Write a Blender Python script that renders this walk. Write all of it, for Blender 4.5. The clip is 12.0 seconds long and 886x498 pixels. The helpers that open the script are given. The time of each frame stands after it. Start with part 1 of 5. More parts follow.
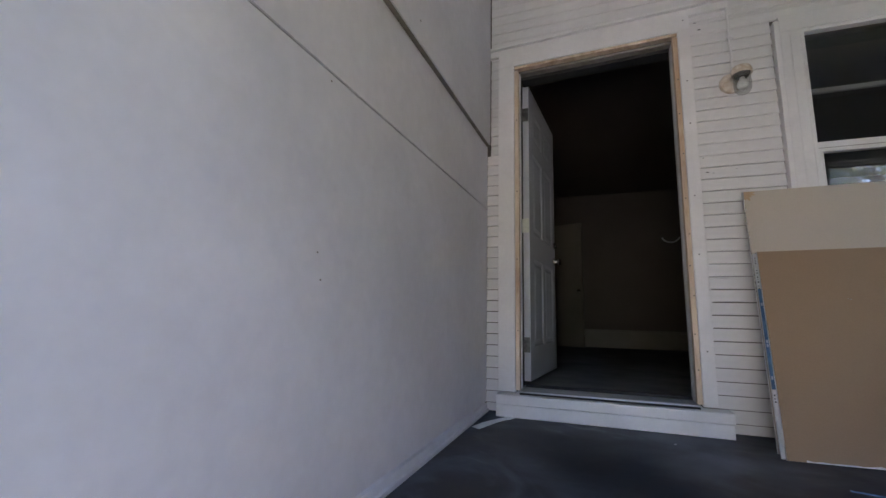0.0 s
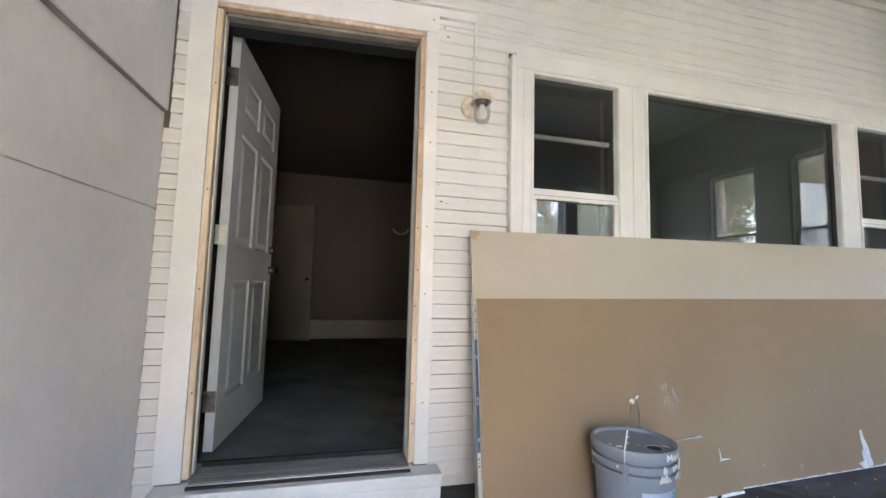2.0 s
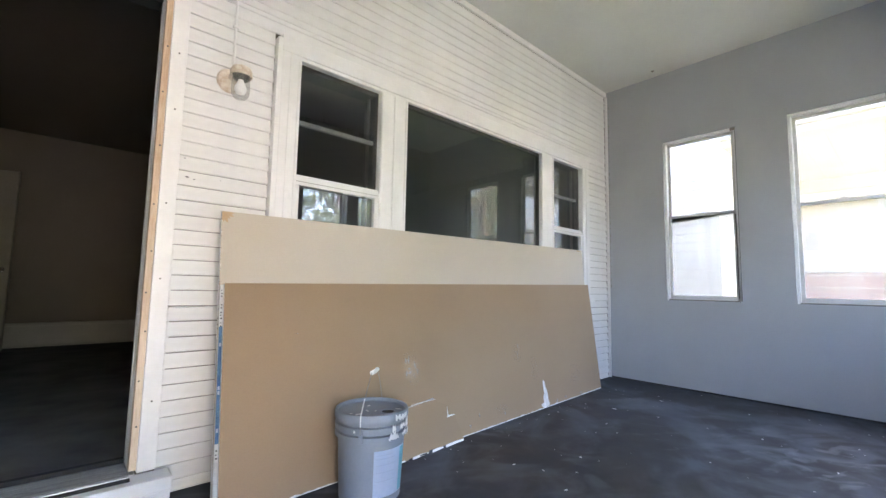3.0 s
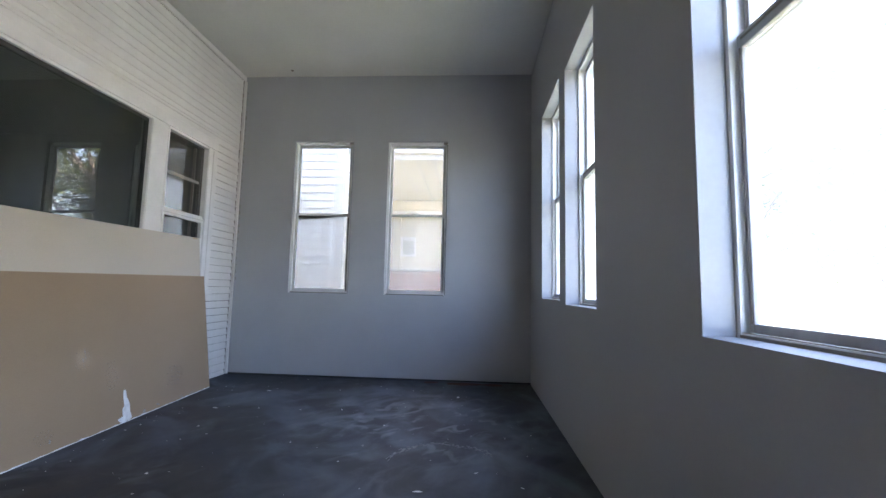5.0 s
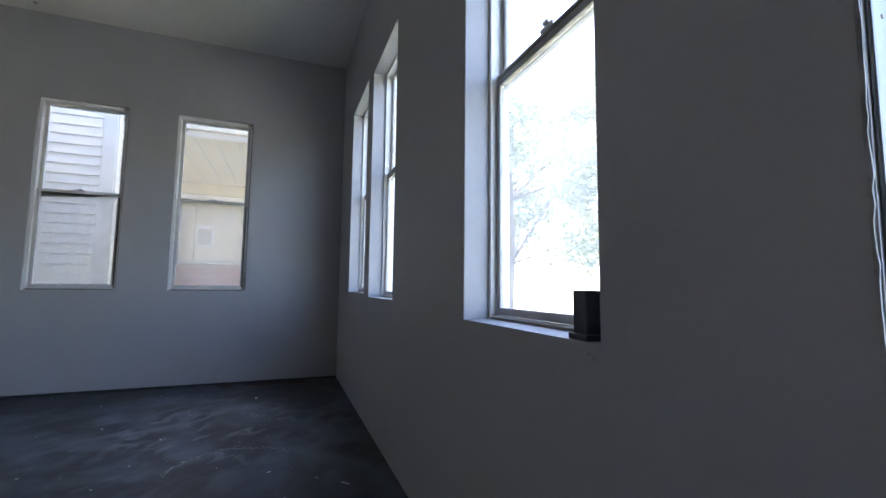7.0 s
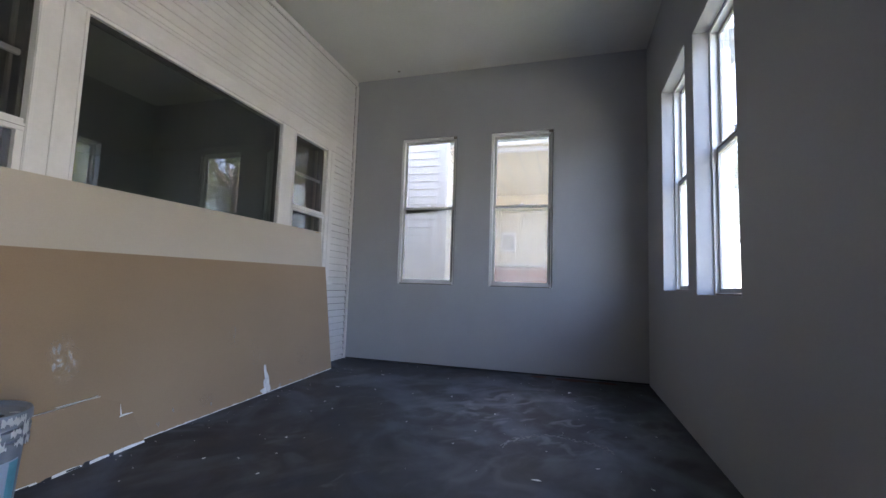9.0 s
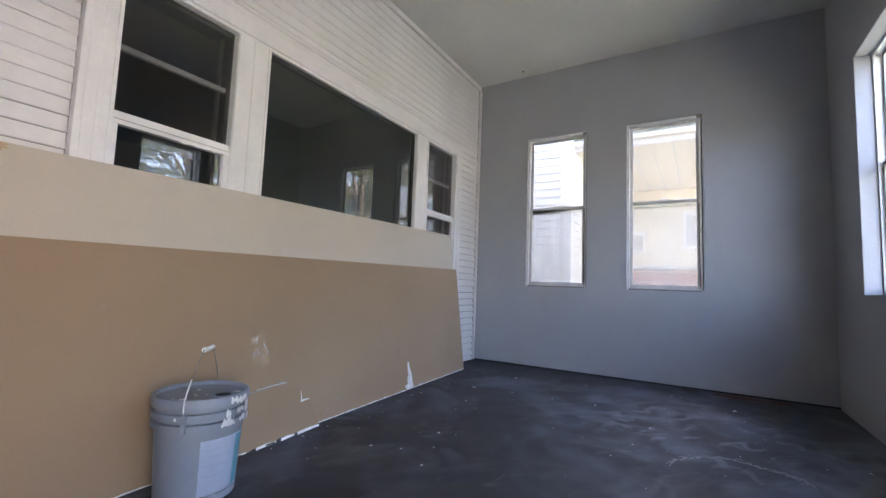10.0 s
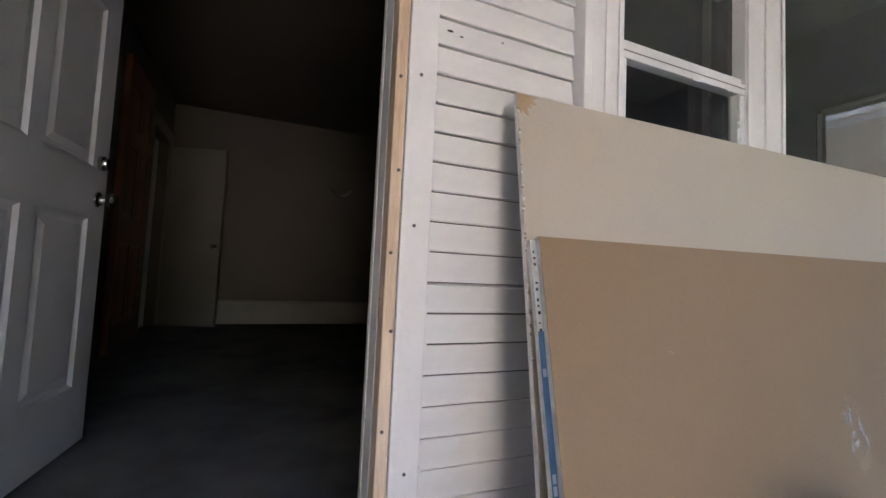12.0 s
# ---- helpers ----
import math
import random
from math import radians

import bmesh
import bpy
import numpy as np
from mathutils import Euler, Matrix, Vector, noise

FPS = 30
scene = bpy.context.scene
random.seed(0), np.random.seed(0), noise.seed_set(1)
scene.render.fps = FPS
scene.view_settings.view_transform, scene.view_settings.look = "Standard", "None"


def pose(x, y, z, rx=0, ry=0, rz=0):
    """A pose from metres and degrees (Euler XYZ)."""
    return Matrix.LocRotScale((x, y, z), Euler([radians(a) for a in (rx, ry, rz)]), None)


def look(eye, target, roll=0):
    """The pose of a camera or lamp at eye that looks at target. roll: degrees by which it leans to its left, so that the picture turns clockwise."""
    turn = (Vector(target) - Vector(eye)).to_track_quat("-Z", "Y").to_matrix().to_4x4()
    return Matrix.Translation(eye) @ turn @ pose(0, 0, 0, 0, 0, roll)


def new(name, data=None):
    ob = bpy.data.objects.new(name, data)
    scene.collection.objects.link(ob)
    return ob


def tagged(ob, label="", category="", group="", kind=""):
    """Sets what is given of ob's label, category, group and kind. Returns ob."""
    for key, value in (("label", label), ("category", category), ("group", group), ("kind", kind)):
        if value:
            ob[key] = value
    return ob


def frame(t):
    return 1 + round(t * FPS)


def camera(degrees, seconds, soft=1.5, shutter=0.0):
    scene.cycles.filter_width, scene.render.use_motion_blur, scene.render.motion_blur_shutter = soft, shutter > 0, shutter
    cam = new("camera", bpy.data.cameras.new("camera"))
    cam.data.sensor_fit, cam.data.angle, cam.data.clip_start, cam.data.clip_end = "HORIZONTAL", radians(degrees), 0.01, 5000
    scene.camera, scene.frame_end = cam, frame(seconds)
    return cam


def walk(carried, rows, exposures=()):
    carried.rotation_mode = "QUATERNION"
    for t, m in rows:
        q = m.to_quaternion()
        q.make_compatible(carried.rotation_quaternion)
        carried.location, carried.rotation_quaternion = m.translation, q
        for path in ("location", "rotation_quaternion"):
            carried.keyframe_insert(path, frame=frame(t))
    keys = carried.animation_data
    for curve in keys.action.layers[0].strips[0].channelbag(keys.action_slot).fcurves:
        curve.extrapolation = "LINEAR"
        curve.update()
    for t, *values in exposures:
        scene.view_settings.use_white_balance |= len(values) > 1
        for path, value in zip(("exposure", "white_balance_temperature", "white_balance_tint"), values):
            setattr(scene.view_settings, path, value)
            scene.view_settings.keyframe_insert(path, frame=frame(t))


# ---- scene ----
cam = camera(92.6, 12.0)
PATH = [
    (0, (0.246, 0.351, 0.571), (-0.428, 2.207, 0.889), 1.3),
    (0.5, (0.303, 0.445, 0.813), (-0.089, 2.378, 1.142), 1.1),
    (1, (0.338, 0.589, 0.944), (0.257, 2.564, 1.247), 0.8),
    (1.5, (0.407, 0.894, 1.037), (0.733, 2.861, 1.189), 1.0),
    (2, (0.343, 0.951, 0.986), (0.842, 2.879, 1.165), 1.5),
    (2.5, (0.392, 0.875, 0.928), (1.41, 2.587, 1.107), 0.9),
    (2.7, (0.414, 0.848, 0.931), (1.586, 2.458, 1.112), 1.0),
    (4.5, (0.718, 0.554, 0.92), (2.581, 1.259, 1.099), 0.9),
    (5, (0.656, 0.556, 0.917), (2.642, 0.684, 1.109), 1.3),
    (5.5, (0.578, 0.488, 0.909), (2.534, 0.116, 1.102), 0.8),
    (6, (0.555, 0.433, 0.923), (2.411, -0.288, 1.113), 0.8),
    (6.5, (0.564, 0.462, 0.919), (2.408, -0.29, 1.111), 1.0),
    (6.7, (0.565, 0.473, 0.918), (2.406, -0.288, 1.104), 0.7),
    (8.5, (0.675, 0.598, 0.845), (2.643, 0.903, 1.02), 1.8),
    (9, (0.674, 0.643, 0.84), (2.582, 1.216, 1.015), 1.9),
    (9.5, (0.644, 0.738, 0.837), (2.478, 1.519, 1.01), 2.2),
    (10, (0.606, 0.841, 0.821), (2.308, 1.877, 0.994), 2.2),
    (10.5, (0.549, 1.068, 0.849), (2.103, 2.317, 1.013), 2.7),
    (11, (0.481, 1.416, 0.91), (1.913, 2.802, 1.068), 2.6),
    (11.5, (0.546, 1.837, 0.905), (1.656, 3.493, 1.061), 2.8),
    (11.8, (0.532, 2.034, 0.875), (1.434, 3.815, 1.003), 2.4),
    (12, (0.495, 2.161, 0.845), (1.275, 3.998, 0.968), 2.6),
]
EXPOSURES = [
    (0.0, 4.43, 6450, 24), (0.5, 4.84, 6800, 21), (1.0, 4.99, 6800, 20), (1.5, 5.34, 6900, 20), (2.5, 5.92, 6850, 20), (4.5, 5.46, 6500, 22), (5.5, 5.14, 6450, 20),
    (6.5, 4.73, 6350, 20), (8.5, 4.73, 6550, 23), (9.5, 5.24, 6600, 25), (10.5, 5.39, 6650, 26), (11.5, 5.30, 6630, 25), (12.0, 5.27, 6650, 26),
]
walk(cam, [(t, look(eye, target, roll)) for t, eye, target, roll in PATH], EXPOSURES)

# ---- world, sun ----
SUN_EL, SUN_AZ = radians(56), radians(38)
world = bpy.data.worlds.new("sky_world")
scene.world = world
world.use_nodes = True
wn = world.node_tree.nodes
sky = wn.new("ShaderNodeTexSky")
sky.sky_type, sky.sun_disc = "NISHITA", False
sky.sun_elevation, sky.sun_rotation = SUN_EL, SUN_AZ
sky.air_density, sky.dust_density = 1.0, 2.0
world.node_tree.links.new(sky.outputs[0], wn["Background"].inputs["Color"])
wn["Background"].inputs["Strength"].default_value = 0.15
sun = new("sun", bpy.data.lights.new("sun", "SUN"))
sun.data.energy, sun.data.angle, sun.data.color = 5.0, radians(0.6), (1.0, 0.95, 0.86)
sun_dir = Vector((math.sin(SUN_AZ) * math.cos(SUN_EL), math.cos(SUN_AZ) * math.cos(SUN_EL), math.sin(SUN_EL)))
sun.matrix_world = look(sun_dir * 40, (0, 0, 0))


# ---- materials ----
def shade(name, dark, light, rough=0.6, scale=4.0, fine=60.0, bump=0.1, metal=0.0, mix=0.5, spread=0.0, stretch=(1, 1, 1)):
    """Two-scale surface: broad drift between two colours, fine grain, relief, uneven gloss."""
    m = bpy.data.materials.new(name)
    m.use_nodes = True
    nt = m.node_tree
    n, link = nt.nodes, nt.links.new
    bsdf = n["Principled BSDF"]
    co = n.new("ShaderNodeTexCoord")
    mp = n.new("ShaderNodeMapping")
    mp.inputs["Scale"].default_value = stretch
    link(co.outputs["Object"], mp.inputs["Vector"])
    a, b = n.new("ShaderNodeTexNoise"), n.new("ShaderNodeTexNoise")
    for node, sc, det in ((a, scale, 5.0), (b, fine, 3.0)):
        node.inputs["Scale"].default_value, node.inputs["Detail"].default_value = sc, det
        link(mp.outputs[0], node.inputs["Vector"])
    add = n.new("ShaderNodeMath")
    add.operation = "MULTIPLY_ADD"
    add.inputs[1].default_value = 0.35
    link(b.outputs["Fac"], add.inputs[0])
    link(a.outputs["Fac"], add.inputs[2])
    last = add.outputs[0]
    if spread:
        info = n.new("ShaderNodeObjectInfo")
        ob = n.new("ShaderNodeMath")
        ob.operation = "MULTIPLY_ADD"
        ob.inputs[1].default_value = spread
        link(info.outputs["Random"], ob.inputs[0])
        link(last, ob.inputs[2])
        last = ob.outputs[0]
    ramp = n.new("ShaderNodeValToRGB")
    lo = 0.675 + spread / 2 - 0.5 * mix
    ramp.color_ramp.elements[0].position, ramp.color_ramp.elements[1].position = max(0, lo), min(1, lo + mix)
    ramp.color_ramp.elements[0].color, ramp.color_ramp.elements[1].color = (*dark, 1), (*light, 1)
    link(last, ramp.inputs[0])
    link(ramp.outputs[0], bsdf.inputs["Base Color"])
    bsdf.inputs["Metallic"].default_value = metal
    rr = n.new("ShaderNodeMapRange")
    rr.inputs["To Min"].default_value, rr.inputs["To Max"].default_value = max(0.03, rough - 0.12), min(1, rough + 0.12)
    link(a.outputs["Fac"], rr.inputs["Value"])
    link(rr.outputs[0], bsdf.inputs["Roughness"])
    if bump:
        bp = n.new("ShaderNodeBump")
        bp.inputs["Strength"].default_value, bp.inputs["Distance"].default_value = bump, 0.004
        link(add.outputs[0], bp.inputs["Height"])
        link(bp.outputs[0], bsdf.inputs["Normal"])
    m["ramp"] = ramp.name
    return m


def floor_paint():
    """Dark blue-grey floor paint: chalky swirling scuffs, worn dull patches, old brown stains."""
    m = shade("floor_paint", (0.0070, 0.0090, 0.0122), (0.023, 0.0285, 0.038), 0.55, 6.0, 40.0)
    nt = m.node_tree
    n, link = nt.nodes, nt.links.new
    bsdf, last = n["Principled BSDF"], n[m["ramp"]].outputs[0]
    co = n.new("ShaderNodeTexCoord")

    def cloud(scale, detail, twist, lo, hi, shift, top=1.0, turn=0.0, drag=1.0):
        mp, w, r = (n.new("ShaderNode" + k) for k in ("Mapping", "TexNoise", "MapRange"))
        mp.vector_type = "TEXTURE"
        mp.inputs["Location"].default_value, mp.inputs["Rotation"].default_value, mp.inputs["Scale"].default_value = shift, (0, 0, radians(turn)), (drag, 1, 1)
        link(co.outputs["Object"], mp.inputs["Vector"])
        w.inputs["Scale"].default_value, w.inputs["Detail"].default_value, w.inputs["Distortion"].default_value = scale, detail, twist
        link(mp.outputs[0], w.inputs["Vector"])
        r.inputs["From Min"].default_value, r.inputs["From Max"].default_value, r.inputs["To Max"].default_value = lo, hi, top
        r.interpolation_type = "SMOOTHSTEP"
        link(w.outputs["Fac"], r.inputs["Value"])
        return r.outputs[0]

    def round_patch(x, y, reach, top):
        """Fades from one worn place on the floor outwards."""
        dist, r = n.new("ShaderNodeVectorMath"), n.new("ShaderNodeMapRange")
        dist.operation = "DISTANCE"
        dist.inputs[1].default_value = (x, y, 0)
        link(co.outputs["Object"], dist.inputs[0])
        r.inputs["From Min"].default_value, r.inputs["From Max"].default_value = reach, reach * 0.25
        r.inputs["To Min"].default_value, r.inputs["To Max"].default_value = 0.0, top
        r.interpolation_type = "SMOOTHSTEP"
        link(dist.outputs["Value"], r.inputs["Value"])
        return r.outputs[0]

    def calc(op, a, b):
        k = n.new("ShaderNodeMath")
        k.operation = op
        for s, v in zip(k.inputs, (a, b)):
            if isinstance(v, float):
                s.default_value = v
            else:
                link(v, s)
        return k.outputs[0]

    def lay(colour, amount):
        nonlocal last
        mix = n.new("ShaderNodeMixRGB")
        mix.inputs[2].default_value = (*colour, 1)
        link(amount, mix.inputs[0])
        link(last, mix.inputs[1])
        last = mix.outputs[0]

    lay((0.0060, 0.0068, 0.0082), cloud(2.3, 7.0, 0.8, 0.46, 0.62, (7.1, 2.2, 0), 0.85))
    lay((0.040, 0.031, 0.024), calc("MAXIMUM", calc("MULTIPLY", cloud(3.0, 8.0, 0.4, 0.38, 0.62, (3.7, 1.3, 0)), round_patch(2.38, 2.02, 0.75, 0.62)), cloud(1.3, 6.0, 0.2, 0.58, 0.76, (1.7, 4.3, 0), 0.6)))
    lay((0.080, 0.094, 0.118), cloud(2.6, 12.0, 0.5, 0.46, 0.70, (0.3, 9.1, 0), 0.85, 35, 1.6))
    swirl = cloud(3.6, 12.0, 1.1, 0.43, 0.68, (0.0, 0.0, 0), 1.0, 140, 1.5)
    lay((0.165, 0.186, 0.215), calc("MULTIPLY", swirl, calc("MAXIMUM", calc("MAXIMUM", round_patch(3.85, 1.05, 1.15, 0.62), round_patch(3.5, 0.45, 0.8, 0.5)), cloud(0.9, 3.0, 0.3, 0.42, 0.70, (5.5, 5.5, 0), 0.42))))
    lay((0.25, 0.265, 0.285), calc("MULTIPLY", cloud(9.0, 12.0, 0.9, 0.54, 0.70, (2.0, 2.0, 0), 1.0, 150, 1.7), calc("MAXIMUM", round_patch(3.7, 0.9, 1.1, 0.45), cloud(1.2, 3.0, 0.3, 0.50, 0.72, (8.5, 1.5, 0), 0.35))))
    link(last, bsdf.inputs["Base Color"])
    return m


def pane_glass(name, dust=0.0, tint=0.95, gloss_level=0.045, film_kind="BsdfTranslucent", film_colour=(0.9, 0.88, 0.84)):
    """Thin pane: mirror gloss by Fresnel over clear glass that tint dims, with a film of dust."""
    m = bpy.data.materials.new(name)
    m.use_nodes = True
    nt = m.node_tree
    n, link = nt.nodes, nt.links.new
    n.remove(n["Principled BSDF"])
    clear, gloss, facing, mix, power, scale = (n.new("ShaderNode" + k) for k in ("BsdfTransparent", "BsdfGlossy", "LayerWeight", "MixShader", "Math", "Math"))
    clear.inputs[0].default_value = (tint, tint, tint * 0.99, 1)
    gloss.inputs["Roughness"].default_value = 0.01
    facing.inputs["Blend"].default_value = 0.5
    power.operation, scale.operation = "POWER", "MULTIPLY_ADD"
    power.inputs[1].default_value = 5.0
    scale.inputs[1].default_value, scale.inputs[2].default_value = 0.93, gloss_level
    link(facing.outputs["Facing"], power.inputs[0])
    link(power.outputs[0], scale.inputs[0])
    link(scale.outputs[0], mix.inputs[0])
    link(clear.outputs[0], mix.inputs[1])
    link(gloss.outputs[0], mix.inputs[2])
    last = mix
    if dust:
        film, grime, ramp, mix2 = (n.new("ShaderNode" + k) for k in (film_kind, "TexNoise", "MapRange", "MixShader"))
        film.inputs[0].default_value = (*film_colour, 1)
        co, streak = n.new("ShaderNodeTexCoord"), n.new("ShaderNodeMapping")
        streak.inputs["Scale"].default_value = (1.6, 1.6, 0.35)
        link(co.outputs["Object"], streak.inputs["Vector"])
        link(streak.outputs[0], grime.inputs["Vector"])
        grime.inputs["Scale"].default_value, grime.inputs["Detail"].default_value = 3.0, 6.0
        ramp.inputs["To Min"].default_value, ramp.inputs["To Max"].default_value = dust * 0.5, dust * 1.5
        link(grime.outputs["Fac"], ramp.inputs["Value"])
        link(ramp.outputs[0], mix2.inputs[0])
        link(mix.outputs[0], mix2.inputs[1])
        link(film.outputs[0], mix2.inputs[2])
        last = mix2
    link(last.outputs[0], n["Material Output"].inputs["Surface"])
    return m


def brick_paint():
    """Red brick with pale joints, for a wall far off."""
    m = shade("far_brick", (0.2, 0.07, 0.05), (0.32, 0.13, 0.09), 0.85, 3.0, 40.0, 0.2)
    nt = m.node_tree
    n, link = nt.nodes, nt.links.new
    co, bk, mp = (n.new("ShaderNode" + k) for k in ("TexCoord", "TexBrick", "Mapping"))
    mp.inputs["Rotation"].default_value = (radians(90), 0, radians(90))
    link(co.outputs["Object"], mp.inputs["Vector"])
    link(mp.outputs[0], bk.inputs["Vector"])
    bk.inputs["Scale"].default_value = 1.0
    bk.inputs["Brick Width"].default_value, bk.inputs["Row Height"].default_value = 0.21, 0.072
    bk.inputs["Mortar Size"].default_value = 0.01
    bk.inputs["Color1"].default_value, bk.inputs["Color2"].default_value = (0.30, 0.10, 0.07, 1), (0.20, 0.07, 0.05, 1)
    bk.inputs["Mortar"].default_value = (0.4, 0.37, 0.33, 1)
    link(bk.outputs[0], n["Principled BSDF"].inputs["Base Color"])
    return m


M_FLOOR = floor_paint()
M_GREY = shade("grey_wall_paint", (0.303, 0.311, 0.324), (0.338, 0.346, 0.360), 0.55, 2.2, 90.0, 0.06)
M_WHITE = shade("white_siding_paint", (0.60, 0.585, 0.575), (0.71, 0.694, 0.684), 0.5, 6.0, 45.0, 0.25, spread=0.12, stretch=(0.5, 1, 1))
M_TRIM = shade("white_trim_paint", (0.64, 0.625, 0.617), (0.745, 0.728, 0.72), 0.42, 5.0, 50.0, 0.15)
M_PANEL = shade("white_panel_paint", (0.588, 0.578, 0.605), (0.778, 0.765, 0.792), 0.5, 1.7, 22.0, 0.12, mix=0.6)
M_CEIL = shade("ceiling_paint", (0.53, 0.53, 0.505), (0.63, 0.63, 0.605), 0.6, 1.2, 70.0, 0.08)
M_REVEAL = shade("reveal_paint", (0.29, 0.30, 0.315), (0.345, 0.355, 0.37), 0.5, 4.0, 60.0, 0.1)
# pale jamb coloured dark to hold down the outdoor light on it
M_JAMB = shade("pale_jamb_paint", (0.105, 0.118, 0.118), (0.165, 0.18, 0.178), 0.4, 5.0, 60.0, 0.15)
M_STRIP = shade("bare_wood", (0.42, 0.27, 0.165), (0.76, 0.63, 0.49), 0.7, 3.0, 30.0, 0.3, stretch=(6, 6, 0.6))
M_DOOR = shade("door_paint", (0.46, 0.465, 0.485), (0.53, 0.535, 0.555), 0.38, 3.0, 80.0, 0.05)
M_ALU = shade("aluminium", (0.45, 0.45, 0.46), (0.62, 0.62, 0.63), 0.38, 8.0, 120.0, 0.1, metal=0.9)
M_CHROME = shade("satin_nickel", (0.42, 0.40, 0.38), (0.6, 0.58, 0.55), 0.25, 9.0, 120.0, 0.0, metal=1.0)
M_HINGE = shade("worn_hinge", (0.04, 0.038, 0.036), (0.24, 0.23, 0.21), 0.45, 20.0, 120.0, 0.2, metal=0.7)
M_HINGEW = shade("painted_hinge", (0.55, 0.56, 0.47), (0.72, 0.72, 0.62), 0.5, 20.0, 120.0, 0.2)
M_BLACK = shade("black_plastic", (0.008, 0.008, 0.009), (0.018, 0.018, 0.02), 0.5, 8.0, 100.0, 0.1)
# dark rubber, also used for strips that stand in for shaded gaps
M_RUBBER_SHADE = shade("dark_rubber", (0.012, 0.012, 0.012), (0.03, 0.03, 0.03), 0.8, 8.0, 100.0, 0.1)
M_KRAFT = shade("brown_kraft_paper", (0.262, 0.176, 0.106), (0.312, 0.217, 0.136), 0.8, 1.1, 130.0, 0.06, stretch=(1, 1, 1.5))
M_TAN = shade("grey_tan_paper", (0.44, 0.385, 0.315), (0.50, 0.44, 0.365), 0.8, 1.1, 130.0, 0.05)
M_GYPSUM = shade("gypsum_core", (0.55, 0.55, 0.54), (0.8, 0.8, 0.79), 0.9, 30.0, 150.0, 0.5)
M_BLUE = shade("blue_edge_tape", (0.03, 0.11, 0.26), (0.15, 0.29, 0.46), 0.6, 20.0, 90.0, 0.1, stretch=(1, 1, 0.3))
M_SCUFF = shade("chalk_smear", (0.70, 0.66, 0.60), (0.84, 0.82, 0.78), 0.85, 30.0, 150.0, 0.2)
scuff_nodes = M_SCUFF.node_tree.nodes
scuff_noise, scuff_range = scuff_nodes.new("ShaderNodeTexNoise"), scuff_nodes.new("ShaderNodeMapRange")
scuff_noise.inputs["Scale"].default_value, scuff_noise.inputs["Detail"].default_value = 55.0, 6.0
scuff_range.inputs["From Min"].default_value, scuff_range.inputs["From Max"].default_value, scuff_range.inputs["To Max"].default_value = 0.40, 0.72, 0.75
M_SCUFF.node_tree.links.new(scuff_noise.outputs["Fac"], scuff_range.inputs["Value"])
M_SCUFF.node_tree.links.new(scuff_range.outputs[0], scuff_nodes["Principled BSDF"].inputs["Alpha"])
M_RUB = shade("faint_chalk", (0.74, 0.68, 0.60), (0.84, 0.80, 0.74), 0.85, 30.0, 150.0, 0.1)
rub_nodes = M_RUB.node_tree.nodes
rub_noise, rub_range = rub_nodes.new("ShaderNodeTexNoise"), rub_nodes.new("ShaderNodeMapRange")
rub_noise.inputs["Scale"].default_value, rub_noise.inputs["Detail"].default_value = 16.0, 8.0
rub_range.inputs["From Min"].default_value, rub_range.inputs["From Max"].default_value, rub_range.inputs["To Max"].default_value = 0.55, 0.85, 0.30
M_RUB.node_tree.links.new(rub_noise.outputs["Fac"], rub_range.inputs["Value"])
M_RUB.node_tree.links.new(rub_range.outputs[0], rub_nodes["Principled BSDF"].inputs["Alpha"])
M_TORN = shade("torn_paper", (0.37, 0.25, 0.145), (0.47, 0.34, 0.21), 0.9, 20.0, 150.0, 0.3)
M_BUCKET = shade("grey_pail_plastic", (0.17, 0.19, 0.222), (0.22, 0.242, 0.278), 0.42, 5.0, 80.0, 0.08)
M_LABEL = shade("pail_label", (0.44, 0.51, 0.64), (0.56, 0.63, 0.75), 0.5, 9.0, 60.0, 0.05)
M_TEAL = shade("label_teal", (0.10, 0.38, 0.50), (0.20, 0.52, 0.60), 0.5, 9.0, 60.0, 0.05)
M_SPLAT = shade("white_paint_spill", (0.72, 0.72, 0.70), (0.85, 0.85, 0.83), 0.5, 20.0, 100.0, 0.4)
M_WIRE = shade("bail_wire", (0.14, 0.13, 0.12), (0.28, 0.27, 0.25), 0.4, 30.0, 100.0, 0.1, metal=0.6)
M_RUST = shade("rusty_lamp_plate", (0.42, 0.30, 0.20), (0.74, 0.70, 0.62), 0.6, 22.0, 120.0, 0.3)
M_CARPET = shade("grey_carpet", (0.054, 0.052, 0.049), (0.19, 0.184, 0.172), 0.95, 3.0, 220.0, 0.8)
# front room's dimness is put into this tan, well below the paint's own tone
M_TANWALL_DIM = shade("tan_room_paint", (0.085, 0.068, 0.050), (0.115, 0.094, 0.070), 0.7, 1.6, 60.0, 0.06)
M_REDWOOD = shade("red_brown_stained_wood", (0.13, 0.035, 0.014), (0.24, 0.075, 0.03), 0.4, 3.0, 40.0, 0.15, stretch=(5, 5, 0.5))
M_STAIN = shade("rust_brown_stain", (0.075, 0.026, 0.014), (0.14, 0.055, 0.032), 0.8, 9.0, 60.0, 0.2)
M_SIDING = shade("neighbour_white_siding", (0.73, 0.69, 0.60), (0.81, 0.78, 0.69), 0.5, 3.0, 40.0, 0.1, spread=0.1)
M_CREAM = shade("cream_stucco", (0.56, 0.49, 0.36), (0.66, 0.59, 0.46), 0.8, 0.8, 6.0, 0.0)
M_ROOF = shade("dark_shingle", (0.04, 0.045, 0.035), (0.10, 0.105, 0.085), 0.9, 5.0, 50.0, 0.4)
